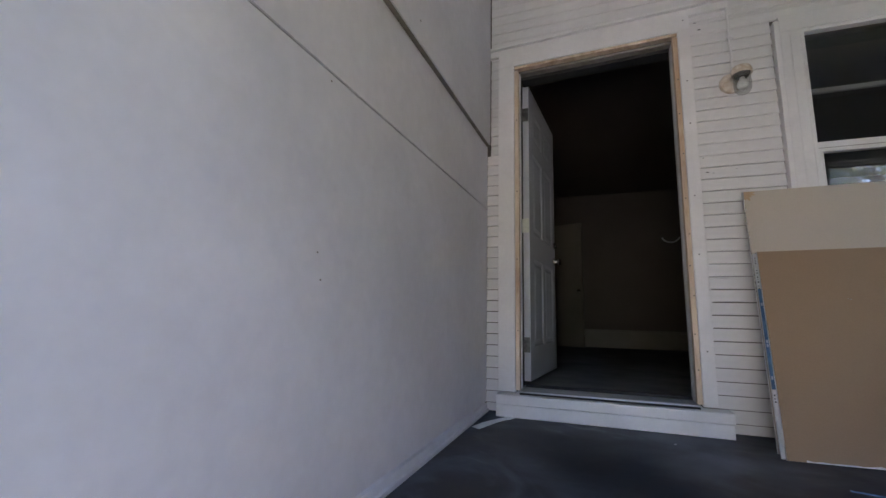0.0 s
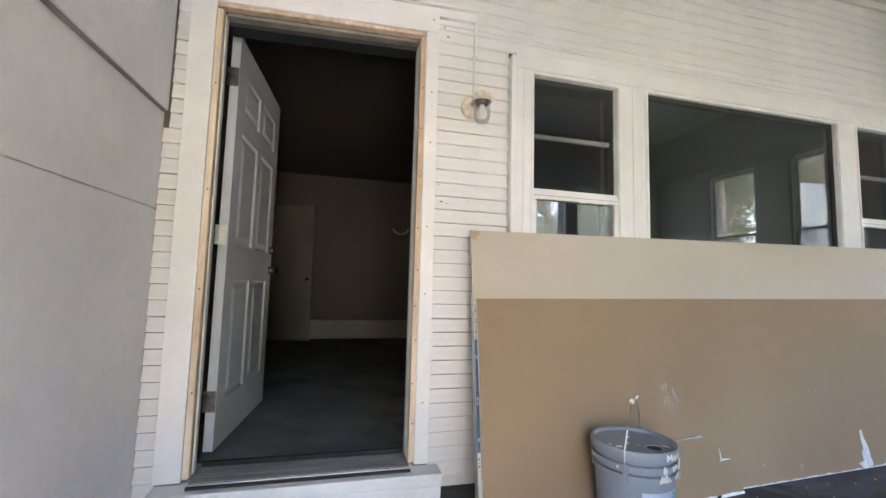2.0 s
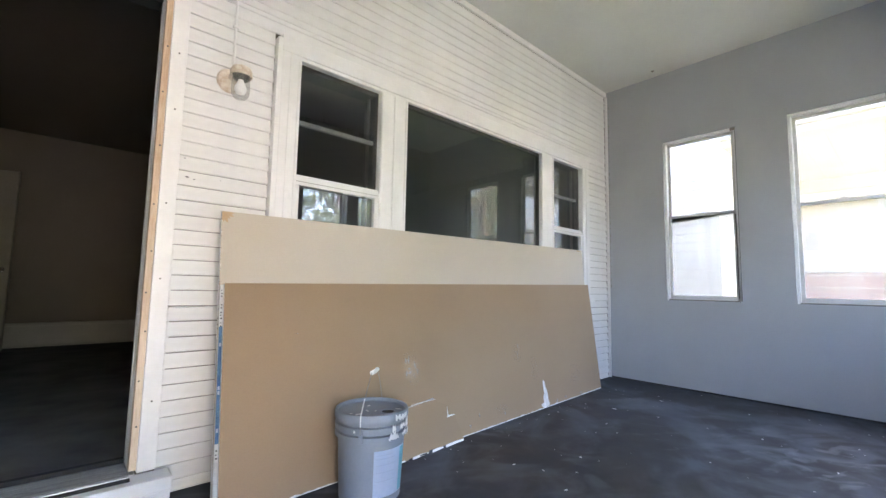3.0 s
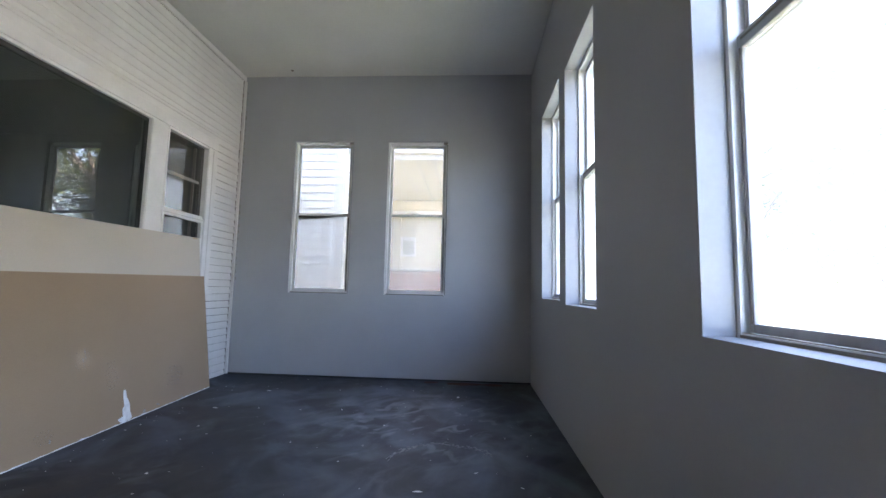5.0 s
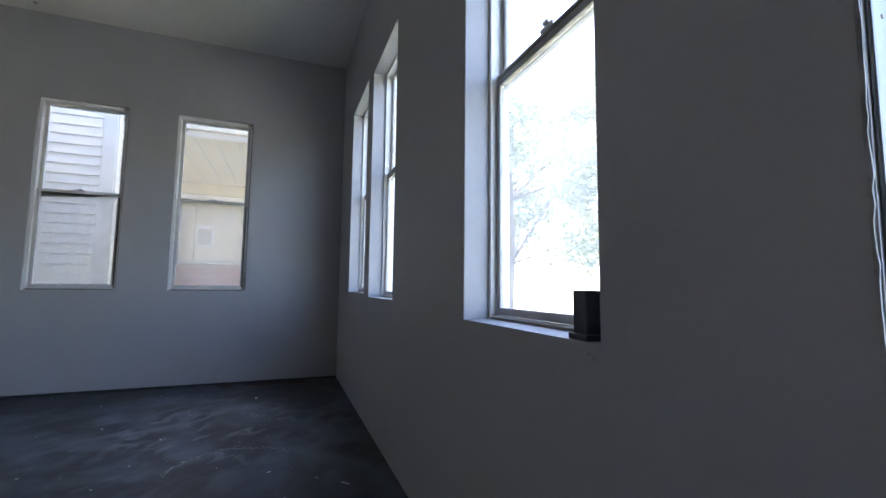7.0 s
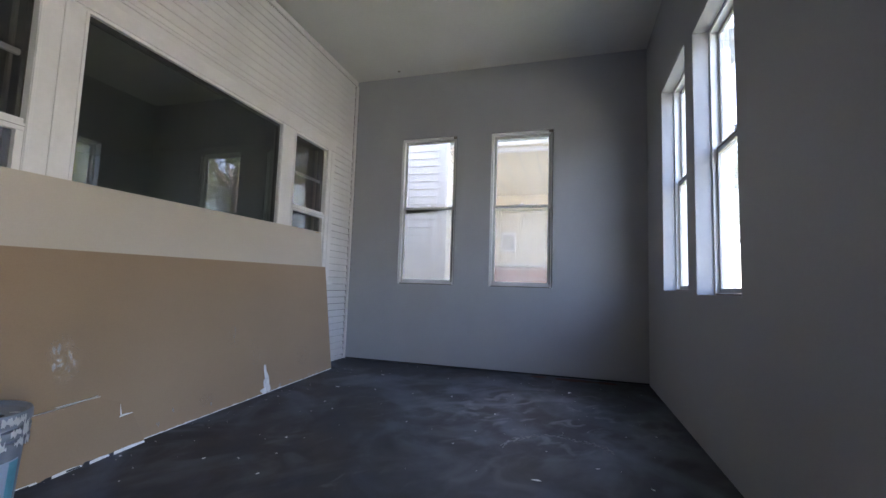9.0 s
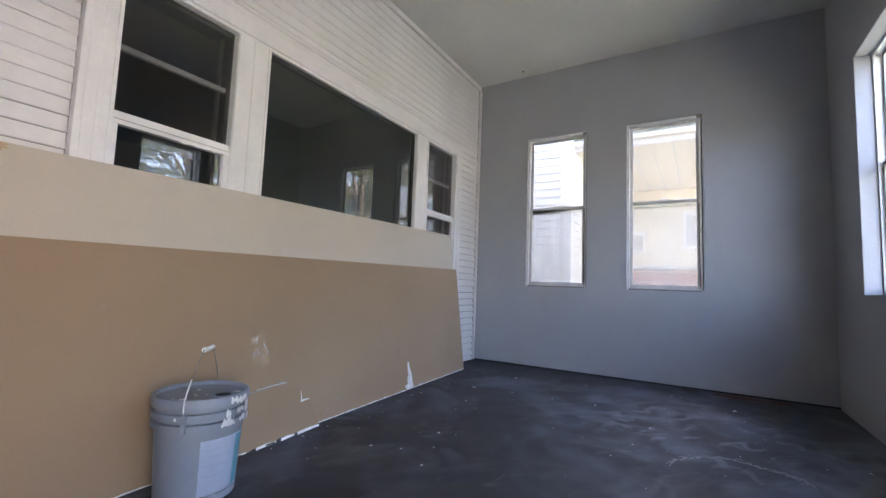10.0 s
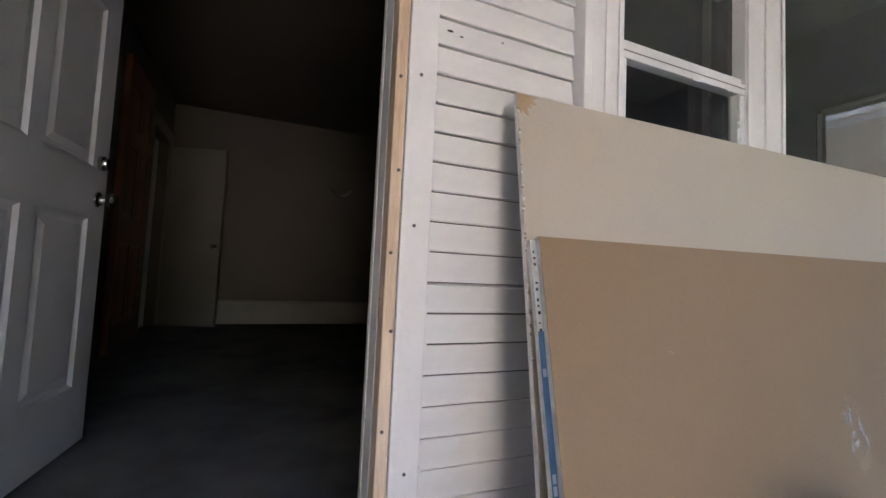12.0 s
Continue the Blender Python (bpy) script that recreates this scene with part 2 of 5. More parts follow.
M_MOSS = shade("mossy_shingle", (0.07, 0.08, 0.045), (0.16, 0.17, 0.10), 0.9, 5.0, 50.0, 0.4)
M_BRICK = brick_paint()
M_GRASS = shade("lawn", (0.07, 0.085, 0.035), (0.14, 0.15, 0.075), 0.9, 2.0, 90.0, 0.8)
M_ROAD = shade("asphalt", (0.04, 0.04, 0.042), (0.065, 0.065, 0.065), 0.85, 1.5, 150.0, 0.5)
M_PAVE = shade("concrete", (0.34, 0.33, 0.31), (0.45, 0.44, 0.42), 0.8, 1.5, 80.0, 0.3)
M_BARK = shade("bark", (0.045, 0.034, 0.025), (0.12, 0.095, 0.07), 0.9, 6.0, 40.0, 0.8, stretch=(4, 4, 0.7))
M_LEAF = shade("leaf", (0.05, 0.085, 0.03), (0.11, 0.15, 0.06), 0.5, 1.2, 20.0, 0.0)
M_FLAKED = shade("flaking_grey_edge", (0.12, 0.122, 0.125), (0.32, 0.325, 0.33), 0.85, 14.0, 90.0, 0.6, mix=0.28)
leaf_nodes = M_LEAF.node_tree.nodes
leaf_through, leaf_mix = leaf_nodes.new("ShaderNodeBsdfTranslucent"), leaf_nodes.new("ShaderNodeMixShader")
leaf_through.inputs[0].default_value, leaf_mix.inputs[0].default_value = (0.17, 0.19, 0.08, 1), 0.45
M_LEAF.node_tree.links.new(leaf_nodes["Principled BSDF"].outputs[0], leaf_mix.inputs[1])
M_LEAF.node_tree.links.new(leaf_through.outputs[0], leaf_mix.inputs[2])
M_LEAF.node_tree.links.new(leaf_mix.outputs[0], leaf_nodes["Material Output"].inputs["Surface"])
# tint darkens these panes and film veils them, taming the bright outdoors
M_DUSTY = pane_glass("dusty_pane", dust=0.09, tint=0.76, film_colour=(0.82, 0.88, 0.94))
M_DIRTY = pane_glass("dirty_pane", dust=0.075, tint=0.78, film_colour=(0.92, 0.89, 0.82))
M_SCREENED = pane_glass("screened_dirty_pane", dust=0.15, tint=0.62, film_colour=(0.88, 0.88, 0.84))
M_JAR = pane_glass("jar_glass", dust=0.12)
# green film lays a veil over the pane; tint dims the room behind
M_DARKPANE = pane_glass("house_pane", dust=0.032, tint=0.46, gloss_level=0.115, film_kind="BsdfDiffuse", film_colour=(0.56, 0.65, 0.55))
M_STORMPANE = pane_glass("storm_and_inner_pane", dust=0.008, tint=0.78, gloss_level=0.10, film_kind="BsdfDiffuse", film_colour=(0.62, 0.64, 0.60))


# ---- mesh helpers ----
def box(bm, x0, x1, y0, y1, z0, z1):
    v = [bm.verts.new(p) for p in ((x0, y0, z0), (x1, y0, z0), (x1, y1, z0), (x0, y1, z0), (x0, y0, z1), (x1, y0, z1), (x1, y1, z1), (x0, y1, z1))]
    for f in ((3, 2, 1, 0), (4, 5, 6, 7), (0, 1, 5, 4), (1, 2, 6, 5), (2, 3, 7, 6), (3, 0, 4, 7)):
        bm.faces.new([v[i] for i in f])
    return v


def boxes(*dims, bevel=0.0):
    bm = bmesh.new()
    for d in dims:
        box(bm, *d)
    if bevel:
        bmesh.ops.bevel(bm, geom=list(bm.edges), offset=bevel, segments=2, affect="EDGES", profile=0.6)
    return bm


def mesh_of(name, bm, material, smooth=False):
    me = bpy.data.meshes.new(name)
    bm.to_mesh(me)
    bm.free()
    me.materials.append(material)
    if smooth:
        for p in me.polygons:
            p.use_smooth = True
        me.set_sharp_from_angle(angle=radians(38))
    return me


def part(name, bm, material, parent=None, label="", smooth=False):
    ob = new(name, mesh_of(name, bm, material, smooth))
    ob.parent = parent
    if label:
        ob["label"] = label
    return ob


def thing(name, at, label, category, group="", turn=0.0):
    ob = new(name)
    ob.matrix_basis = pose(*at, 0, 0, turn)
    ob.empty_display_size = 0.1
    return tagged(ob, label, category, group)


def structure(name, bm, material, label, category):
    return tagged(part(name, bm, material), label, category, kind="structure")


def lathe(profile, steps=40, cap=True):
    """A turned solid from (radius, height) pairs."""
    bm = bmesh.new()
    rings = []
    for r, z in profile:
        rings.append([bm.verts.new((r * math.cos(2 * math.pi * k / steps), r * math.sin(2 * math.pi * k / steps), z)) for k in range(steps)])
    for a, b in zip(rings, rings[1:]):
        for k in range(steps):
            bm.faces.new((a[k], a[(k + 1) % steps], b[(k + 1) % steps], b[k]))
    if cap:
        bm.faces.new(rings[0][::-1])
        bm.faces.new(rings[-1])
    return bm


def rod(points, radius, steps=8):
    """A round bar along a line of points."""
    bm = bmesh.new()
    pts = [Vector(p) for p in points]
    rings = []
    for i, p in enumerate(pts):
        d = (pts[min(i + 1, len(pts) - 1)] - pts[max(i - 1, 0)]).normalized()
        u = d.orthogonal().normalized() if not rings else (last_u - d * last_u.dot(d)).normalized()
        last_u, w = u, d.cross(u)
        r = radius[i] if isinstance(radius, (list, tuple)) else radius
        rings.append([bm.verts.new(p + (u * math.cos(2 * math.pi * k / steps) + w * math.sin(2 * math.pi * k / steps)) * r) for k in range(steps)])
    for a, b in zip(rings, rings[1:]):
        for k in range(steps):
            bm.faces.new((a[k], a[(k + 1) % steps], b[(k + 1) % steps], b[k]))
    bm.faces.new(rings[0][::-1])
    bm.faces.new(rings[-1])
    return bm


def wall_mesh(u0, u1, z0, z1, d0, d1, holes, along):
    """A thick wall with holes (ua, ub, za, zb) through it; along is 'x' or 'y'."""
    us = sorted({u0, u1, *(min(max(c, u0), u1) for h in holes for c in h[:2])})
    zs = sorted({z0, z1, *(min(max(c, z0), z1) for h in holes for c in h[2:])})
    solid = {}
    for i in range(len(us) - 1):
        for k in range(len(zs) - 1):
            cu, cz = (us[i] + us[i + 1]) / 2, (zs[k] + zs[k + 1]) / 2
            solid[i, k] = not any(a < cu < b and c < cz < d for a, b, c, d in holes)
    bm = bmesh.new()
    cache = {}

    def vert(u, d, z):
        key = (round(u, 5), round(d, 5), round(z, 5))
        if key not in cache:
            cache[key] = bm.verts.new((u, d, z) if along == "x" else (d, u, z))
        return cache[key]

    def quad(*c):
        bm.faces.new([vert(*p) for p in c])

    for (i, k), full in solid.items():
        if not full:
            continue
        a, b, c, d = us[i], us[i + 1], zs[k], zs[k + 1]
        quad((a, d0, c), (b, d0, c), (b, d0, d), (a, d0, d))
        quad((b, d1, c), (a, d1, c), (a, d1, d), (b, d1, d))
        if not solid.get((i - 1, k)):
            quad((a, d1, c), (a, d0, c), (a, d0, d), (a, d1, d))
        if not solid.get((i + 1, k)):
            quad((b, d0, c), (b, d1, c), (b, d1, d), (b, d0, d))
        if not solid.get((i, k - 1)):
            quad((a, d1, c), (b, d1, c), (b, d0, c), (a, d0, c))
        if not solid.get((i, k + 1)):
            quad((a, d0, d), (b, d0, d), (b, d1, d), (a, d1, d))
    bmesh.ops.recalc_face_normals(bm, faces=bm.faces)
    return bm


# ---- the porch shell ----
XW, XE, YS, YN, ZC = -0.44, 5.013, -0.065, 3.08, 3.22
SIDE_WINDOWS = ((1.207, 1.848, 0.804, 2.43), (2.787, 3.46, 0.835, 2.43), (3.635, 4.36, 0.858, 2.47))
END_WINDOWS = ((0.808, 1.445, 0.853, 2.482), (1.825, 2.463, 0.853, 2.482))
HOUSE_WINDOWS = ((1.385, 1.925, 0.95, 2.187), (2.134, 3.683, 0.95, 2.195), (3.878, 4.402, 0.95, 2.207))
DOOR_HOLE = (-0.236, 0.76, 0.0, 2.31)
# unseen entry head is set low to cut the light coming in
ENTRY = (-0.12, 0.812, -0.24, 1.86)

floor_bm = boxes((XW - 0.15, XE + 0.15, 0.50, YN + 0.16, -0.12, 0.0), (0.83, XE + 0.15, YS - 0.2, 0.50, -0.12, 0.0))
floor = structure("floor", floor_bm, M_FLOOR, "dark blue-grey painted porch floor, scuffed and spattered", "floor")
landing = structure("entry_landing", boxes((XW - 0.15, 0.83, YS - 0.2, 0.50, -0.34, -0.24)), M_FLOOR, "dark painted landing one step down inside the entry", "landing")
wall_south = structure("wall_south", wall_mesh(XW, XE, -0.34, ZC, YS - 0.16, YS, (*SIDE_WINDOWS, ENTRY), "x"), M_GREY, "grey painted wall with deep-set windows and an open entry", "wall")
wall_east = structure("wall_east", wall_mesh(YS - 0.16, YN, 0.016, ZC, XE, XE + 0.13, END_WINDOWS, "y"), M_GREY, "grey painted end wall with two narrow windows", "wall")
wall_west = structure("wall_west", boxes((XW - 0.12, XW, YS - 0.16, YN, -0.34, ZC)), M_PANEL, "white painted smooth panel wall", "wall")

# added dark strip: keeps daylight out and gives the gap its shade
part("floor_gap", boxes((XE + 0.004, XE + 0.014, YS + 0.001, YN - 0.001, 0.0005, 0.0155)), M_RUBBER_SHADE, wall_east, "dark strip for the shaded gap at the foot of the wall")

# grimy dark tone, also painted where gaps and undersides lie in shade
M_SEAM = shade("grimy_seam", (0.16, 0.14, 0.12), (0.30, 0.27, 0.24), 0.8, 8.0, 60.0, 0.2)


def wall_sheet(x0, x1, y0, y1, lo, hi, slope_lo, slope_hi):
    """A sheet on the west wall whose lower and upper edges run a little out of level."""
    bm = boxes((x0, x1, y0, y1, 0, 1))
    for v in bm.verts:
        v.co.z = hi + slope_hi * (v.co.y - YN) if v.co.z > 0.5 else lo + slope_lo * (v.co.y - YN)
    bmesh.ops.bevel(bm, geom=list(bm.edges), offset=0.002, segments=2, affect="EDGES")
    return bm


part("lower_panel", wall_sheet(XW + 0.0005, XW + 0.010, YS + 0.01, YN - 0.004, 0.05, 1.297, 0, 0.033), M_PANEL, wall_west)
part("middle_panel", wall_sheet(XW + 0.0005, XW + 0.010, YS + 0.01, YN - 0.004, 1.302, 1.83, 0.033, 0), M_PANEL, wall_west)
part("upper_panel", wall_sheet(XW + 0.0105, XW + 0.034, YS + 0.01, YN - 0.03, 1.745, ZC - 0.01, 0.042, 0), M_PANEL, wall_west)
# solid strip; the gap's shadow is put into its colour
part("panel_seam", wall_sheet(XW + 0.0105, XW + 0.031, YS + 0.01, YN - 0.03, 1.737, 1.7435, 0.042, 0.042), M_SEAM, wall_west, "strip coloured dark as the shadowed gap under the upper panel")
base_w = part("base_strip", boxes((XW + 0.0005, XW + 0.022, 0.51, YN - 0.03, 0.002, 0.048), bevel=0.004), M_PANEL, wall_west)
part("base_shoe", boxes((XW + 0.0225, XW + 0.036, 0.51, YN - 0.03, 0.002, 0.02), bevel=0.004), M_PANEL, wall_west)
dent_me = mesh_of("nail_dent", lathe([(0.0065, 0), (0.006, 0.0008), (0.003, 0.0012)], 9), M_SEAM)
for y, z, k in ((0.87, 1.25, 0.55), (0.87, 1.20, 0.5), (1.27, 1.215, 0.4), (1.26, 0.73, 0.35), (1.28, 0.66, 0.4), (1.81, 1.79, 0.6)):
    nd = new("nail_dent", dent_me)
    nd.parent = wall_west
    nd.matrix_basis = pose(XW + (0.0102 if z < 1.7 else 0.0342), y, z, 0, 90, 0) @ Matrix.Diagonal((k, k * 1.4, 1, 1))
ceiling = structure("ceiling", boxes((XW - 0.12, XE + 0.13, YS - 0.16, YN + 0.16, ZC, ZC + 0.12)), M_CEIL, "off-white painted porch ceiling", "ceiling")
hook_spot = part("ceiling_hook", lathe([(0.016, 0), (0.015, -0.003), (0.005, -0.006), (0.004, -0.014), (0.001, -0.016)], 14), M_SEAM, ceiling, "small rusty hook plate", True)
hook_spot.matrix_basis = pose(4.875, 2.487, ZC - 0.0005)
porch_roof = structure("porch_roof", boxes((XW - 0.3, XE + 0.3, YS - 0.45, YN + 0.16, ZC + 0.125, ZC + 0.22)), M_ROOF, "dark shingled low porch roof", "roof")

# the house front behind the porch
M_SHEATH = shade("dark_sheathing", (0.07, 0.06, 0.05), (0.14, 0.12, 0.10), 0.9, 4.0, 40.0, 0.3)
wall_north = structure("wall_north", wall_mesh(-1.4, XE + 0.6, -0.4, 6.4, YN, YN + 0.16, (DOOR_HOLE, *HOUSE_WINDOWS), "x"), M_SHEATH, "white clapboard house front with door and windows", "wall")
part("crown_strip", boxes((XW + 0.04, XE - 0.004, YN - 0.022, YN - 0.002, ZC - 0.055, ZC - 0.002), bevel=0.008), M_TRIM, wall_north)
# dark slivers on the wall sheet stand in for shade in the notches
gaps = bmesh.new()
gap_rng = random.Random(31)
for k in range(13, 43):
    z = 0.0495 + 0.0702 * k
    box(gaps, XE - 0.0035, XE - 0.0005, YN - 0.046 + gap_rng.uniform(0, 0.004), YN - 0.037, z + gap_rng.uniform(0.010, 0.03), z + gap_rng.uniform(0.038, 0.052))
gap_part = part("edge_gap", gaps, M_SEAM, wall_east, "dark slivers for the shaded notches between the wall sheet and the clapboards")
gap_part["kind"] = "stuff"
corner_bead = part("corner_bead", boxes((XE - 0.020, XE - 0.001, YN - 0.030, YN - 0.002, 0.004, ZC - 0.06), bevel=0.004), M_TRIM, wall_north)


# ---- windows in the grey walls ----
def sash_window(name, w, h, meet, depth, material, glass, label, sash, bar=0.026, rail=0.026):
    """A single-hung window in local coordinates: x across, z up, y outward; the lower sash sits inside the upper."""
    root = tagged(new(name), label, "window", kind="structure")
    f = 0.022
    part("frame", boxes((0, f, 0, depth, 0, h), (w - f, w, 0, depth, 0, h), (f, w - f, 0, depth, h - f, h), (f, w - f, 0, depth, 0, f * 0.8), bevel=0.002), material, root)
    for key, z0, z1, y, low, top in (("lower_sash", f * 0.8 + 0.002, meet + rail / 2, depth * 0.30, bar * 1.2, rail), ("upper_sash", meet - rail / 2, h - f - 0.002, depth * 0.62, rail, bar)):
        x0, x1, t = f + 0.002, w - f - 0.002, 0.018
        s = part(key, boxes((x0, x0 + bar, y, y + t, z0, z1), (x1 - bar, x1, y, y + t, z0, z1), (x0 + bar, x1 - bar, y, y + t, z1 - top, z1), (x0 + bar, x1 - bar, y, y + t, z0, z0 + low), bevel=0.002), sash, root)
        if rail > bar:
            part("glazing_bead", boxes((x0 + bar, x1 - bar, y - 0.003, y - 0.0005, z1 - top * 0.45, z1 - top * 0.30), (x0 + bar * 0.55, x0 + bar * 0.8, y - 0.003, y - 0.0005, z0 + low, z1 - top)), M_SEAM, s)
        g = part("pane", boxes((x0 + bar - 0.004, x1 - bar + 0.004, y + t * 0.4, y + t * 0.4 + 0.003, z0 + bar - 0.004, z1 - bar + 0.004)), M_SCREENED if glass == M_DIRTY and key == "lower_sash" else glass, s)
        g.visible_shadow = False
    # dark strips draw the shadow between frame and sill
    part("sill_gap", boxes((f, w - f, -0.003, -0.0005, 0.0065, 0.014), (f + 0.002, w - f - 0.002, 0.002, depth * 0.30 - 0.001, f * 0.8 + 0.0005, f * 0.8 + 0.002)), M_SEAM, root, "dark strips for the shadow line along the sill")
    part("lock", boxes((w / 2 - 0.03, w / 2 + 0.03, depth * 0.30 - 0.004, depth * 0.30 + 0.014, meet + rail / 2, meet + rail / 2 + 0.010), (w / 2 - 0.008, w / 2 + 0.018, depth * 0.30 - 0.012, depth * 0.30 + 0.004, meet + rail / 2 + 0.010, meet + rail / 2 + 0.018), bevel=0.002), M_ALU, root, "small metal sash lock")
    return root


M_VINYL = shade("window_frame_paint", (0.64, 0.65, 0.65), (0.78, 0.79, 0.79), 0.4, 6.0, 60.0, 0.15)
M_SIDESASH = shade("weathered_sash_paint", (0.30, 0.305, 0.31), (0.46, 0.465, 0.47), 0.45, 7.0, 60.0, 0.2, stretch=(1, 1, 0.4))
M_SASH = shade("grey_sash_paint", (0.44, 0.44, 0.43), (0.62, 0.62, 0.61), 0.4, 6.0, 60.0, 0.15)
for k, (a, b, c, d) in enumerate(SIDE_WINDOWS):
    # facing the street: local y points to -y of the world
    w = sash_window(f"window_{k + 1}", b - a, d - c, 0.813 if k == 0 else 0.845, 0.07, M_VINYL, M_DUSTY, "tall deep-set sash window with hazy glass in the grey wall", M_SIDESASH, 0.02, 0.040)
    w.matrix_basis = pose(b, YS - 0.09, c, 0, 0, 180)
for k, (a, b, c, d) in enumerate(END_WINDOWS):
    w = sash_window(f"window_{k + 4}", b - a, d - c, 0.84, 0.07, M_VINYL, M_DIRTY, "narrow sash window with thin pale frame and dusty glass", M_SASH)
    w.matrix_basis = pose(XE + 0.022, b, c, 0, 0, -90)
    ww, hh = b - a, d - c
    # shadow lines at the frame's right and bottom, laid on as dark strips
    part("frame_gap", boxes((ww - 0.009, ww - 0.002, -0.0035, -0.0008, 0.004, hh - 0.03), (0.012, ww - 0.010, -0.0035, -0.0008, 0.001, 0.006)), M_RUBBER_SHADE, w, "dark strip for the shadow line between frame and wall")
    part("sash_gap", boxes((ww - 0.034, ww - 0.0265, 0.010, 0.014, 0.03, 0.81)), M_RUBBER_SHADE, w, "dark strip for the shaded side of the lower sash")
    part("corner_bracket", boxes((ww - 0.045, ww - 0.002, -0.0045, -0.0008, hh - 0.028, hh - 0.002), bevel=0.001), M_SEAM, w, "dark screen corner bracket")
    if k == 1:
        # dark wedge below the meeting rail, thinning from left to right
        wedge = boxes((0.05, b - a - 0.05, 0.048, 0.056, 0.785, 0.829))
        for v in wedge.verts:
            if v.co.x > 0.3 and v.co.z < 0.8:
                v.co.z = 0.822
        part("screen_edge", wedge, M_RUBBER_SHADE, w, "dark wedge below the meeting rail")
# reveals of the deep-set windows
for k, (a, b, c, d) in enumerate(SIDE_WINDOWS):
    rv = structure(f"window_reveal_{k + 1}", boxes((a + 0.0005, a + 0.006, YS - 0.089, YS - 0.001, c + 0.006, d - 0.0005), (b - 0.006, b - 0.0005, YS - 0.089, YS - 0.001, c + 0.006, d - 0.0005),
                   (a + 0.006, b - 0.006, YS - 0.089, YS - 0.001, d - 0.006, d - 0.0005), (a + 0.0005, b - 0.0005, YS - 0.089, YS + 0.004, c + 0.0005, c + 0.006)), M_REVEAL, "pale painted window reveal with flaking sill", "window reveal")
chip_rng = random.Random(9)
for x, z, r in ((1.228, 0.780, 0.011), (1.243, 0.787, 0.007), (1.218, 0.774, 0.004), (1.262, 0.792, 0.004), (1.84, 0.95, 0.005), (1.845, 1.02, 0.004)):
    bm = bmesh.new()
    ring = [(r * chip_rng.uniform(0.5, 1.2) * math.cos(2 * math.pi * k / 9), r * chip_rng.uniform(0.3, 0.8) * math.sin(2 * math.pi * k / 9)) for k in range(9)]
    front = [bm.verts.new((x + px, YS + 0.0012, z + pz)) for px, pz in ring]
    back = [bm.verts.new((x + px, YS + 0.0002, z + pz)) for px, pz in ring]
    bm.faces.new(front[::-1])
    for k in range(9):
        bm.faces.new((back[k], back[(k + 1) % 9], front[(k + 1) % 9], front[k]))
    part("chipped_spot", bm, M_SCUFF, wall_south, "chipped brown spot of bared board")
# open entry: pale metal jamb, coloured dark against outdoor light, and ragged wallboard edge
jamb = tagged(new("entry_jamb"), "pale metal storm-door jamb at the open entry, coloured dark against the bright outdoors", "door jamb", kind="structure")
a, b, c, d = ENTRY
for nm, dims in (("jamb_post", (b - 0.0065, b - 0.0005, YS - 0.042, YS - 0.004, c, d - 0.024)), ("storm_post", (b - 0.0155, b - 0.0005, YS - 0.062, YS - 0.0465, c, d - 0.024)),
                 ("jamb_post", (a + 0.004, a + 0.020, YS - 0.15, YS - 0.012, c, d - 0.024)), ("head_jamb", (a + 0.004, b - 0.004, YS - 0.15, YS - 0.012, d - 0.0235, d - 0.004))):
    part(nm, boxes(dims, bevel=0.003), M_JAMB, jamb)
for z in (0.35, 0.62, 0.98, 1.2, 1.55):
    sc = part("screw", lathe([(0.0026, 0), (0.0026, 0.0008), (0.0012, 0.0012)], 8), M_SEAM, jamb)
    sc.matrix_basis = pose(b - 0.0065, YS - 0.022, z, 0, -90, 0)
rag = bmesh.new()
rng = random.Random(5)
prev = None
for i in range(140):
    z = c + (d - c) * i / 139
    wob = 0.006 * noise.noise((z * 2.2, 0, 0)) + 0.004 * noise.noise((z * 14, 3, 0)) + rng.uniform(-0.001, 0.001)
    ring = [rag.verts.new(p) for p in ((b + 0.001 + wob * 0.4, YS - 0.013, z), (b + 0.008, YS - 0.013, z), (b + 0.0055 + wob * 0.3, YS + 0.0025, z), (b + 0.001 + wob, YS + 0.003, z))]
    if prev:
        for k in range(4):
            rag.faces.new((prev[k], prev[(k + 1) % 4], ring[(k + 1) % 4], ring[k]))
    else:
        rag.faces.new(ring[::-1])
    prev = ring
rag.faces.new(prev)
part("ragged_edge", rag, M_FLAKED, jamb, "ragged broken wallboard edge")

# ---- house windows with casing ----
casing = tagged(new("window_casing"), "wide white painted casing round the triple house window", "window casing", kind="structure")
CY0, CY1 = YN - 0.048, YN - 0.001
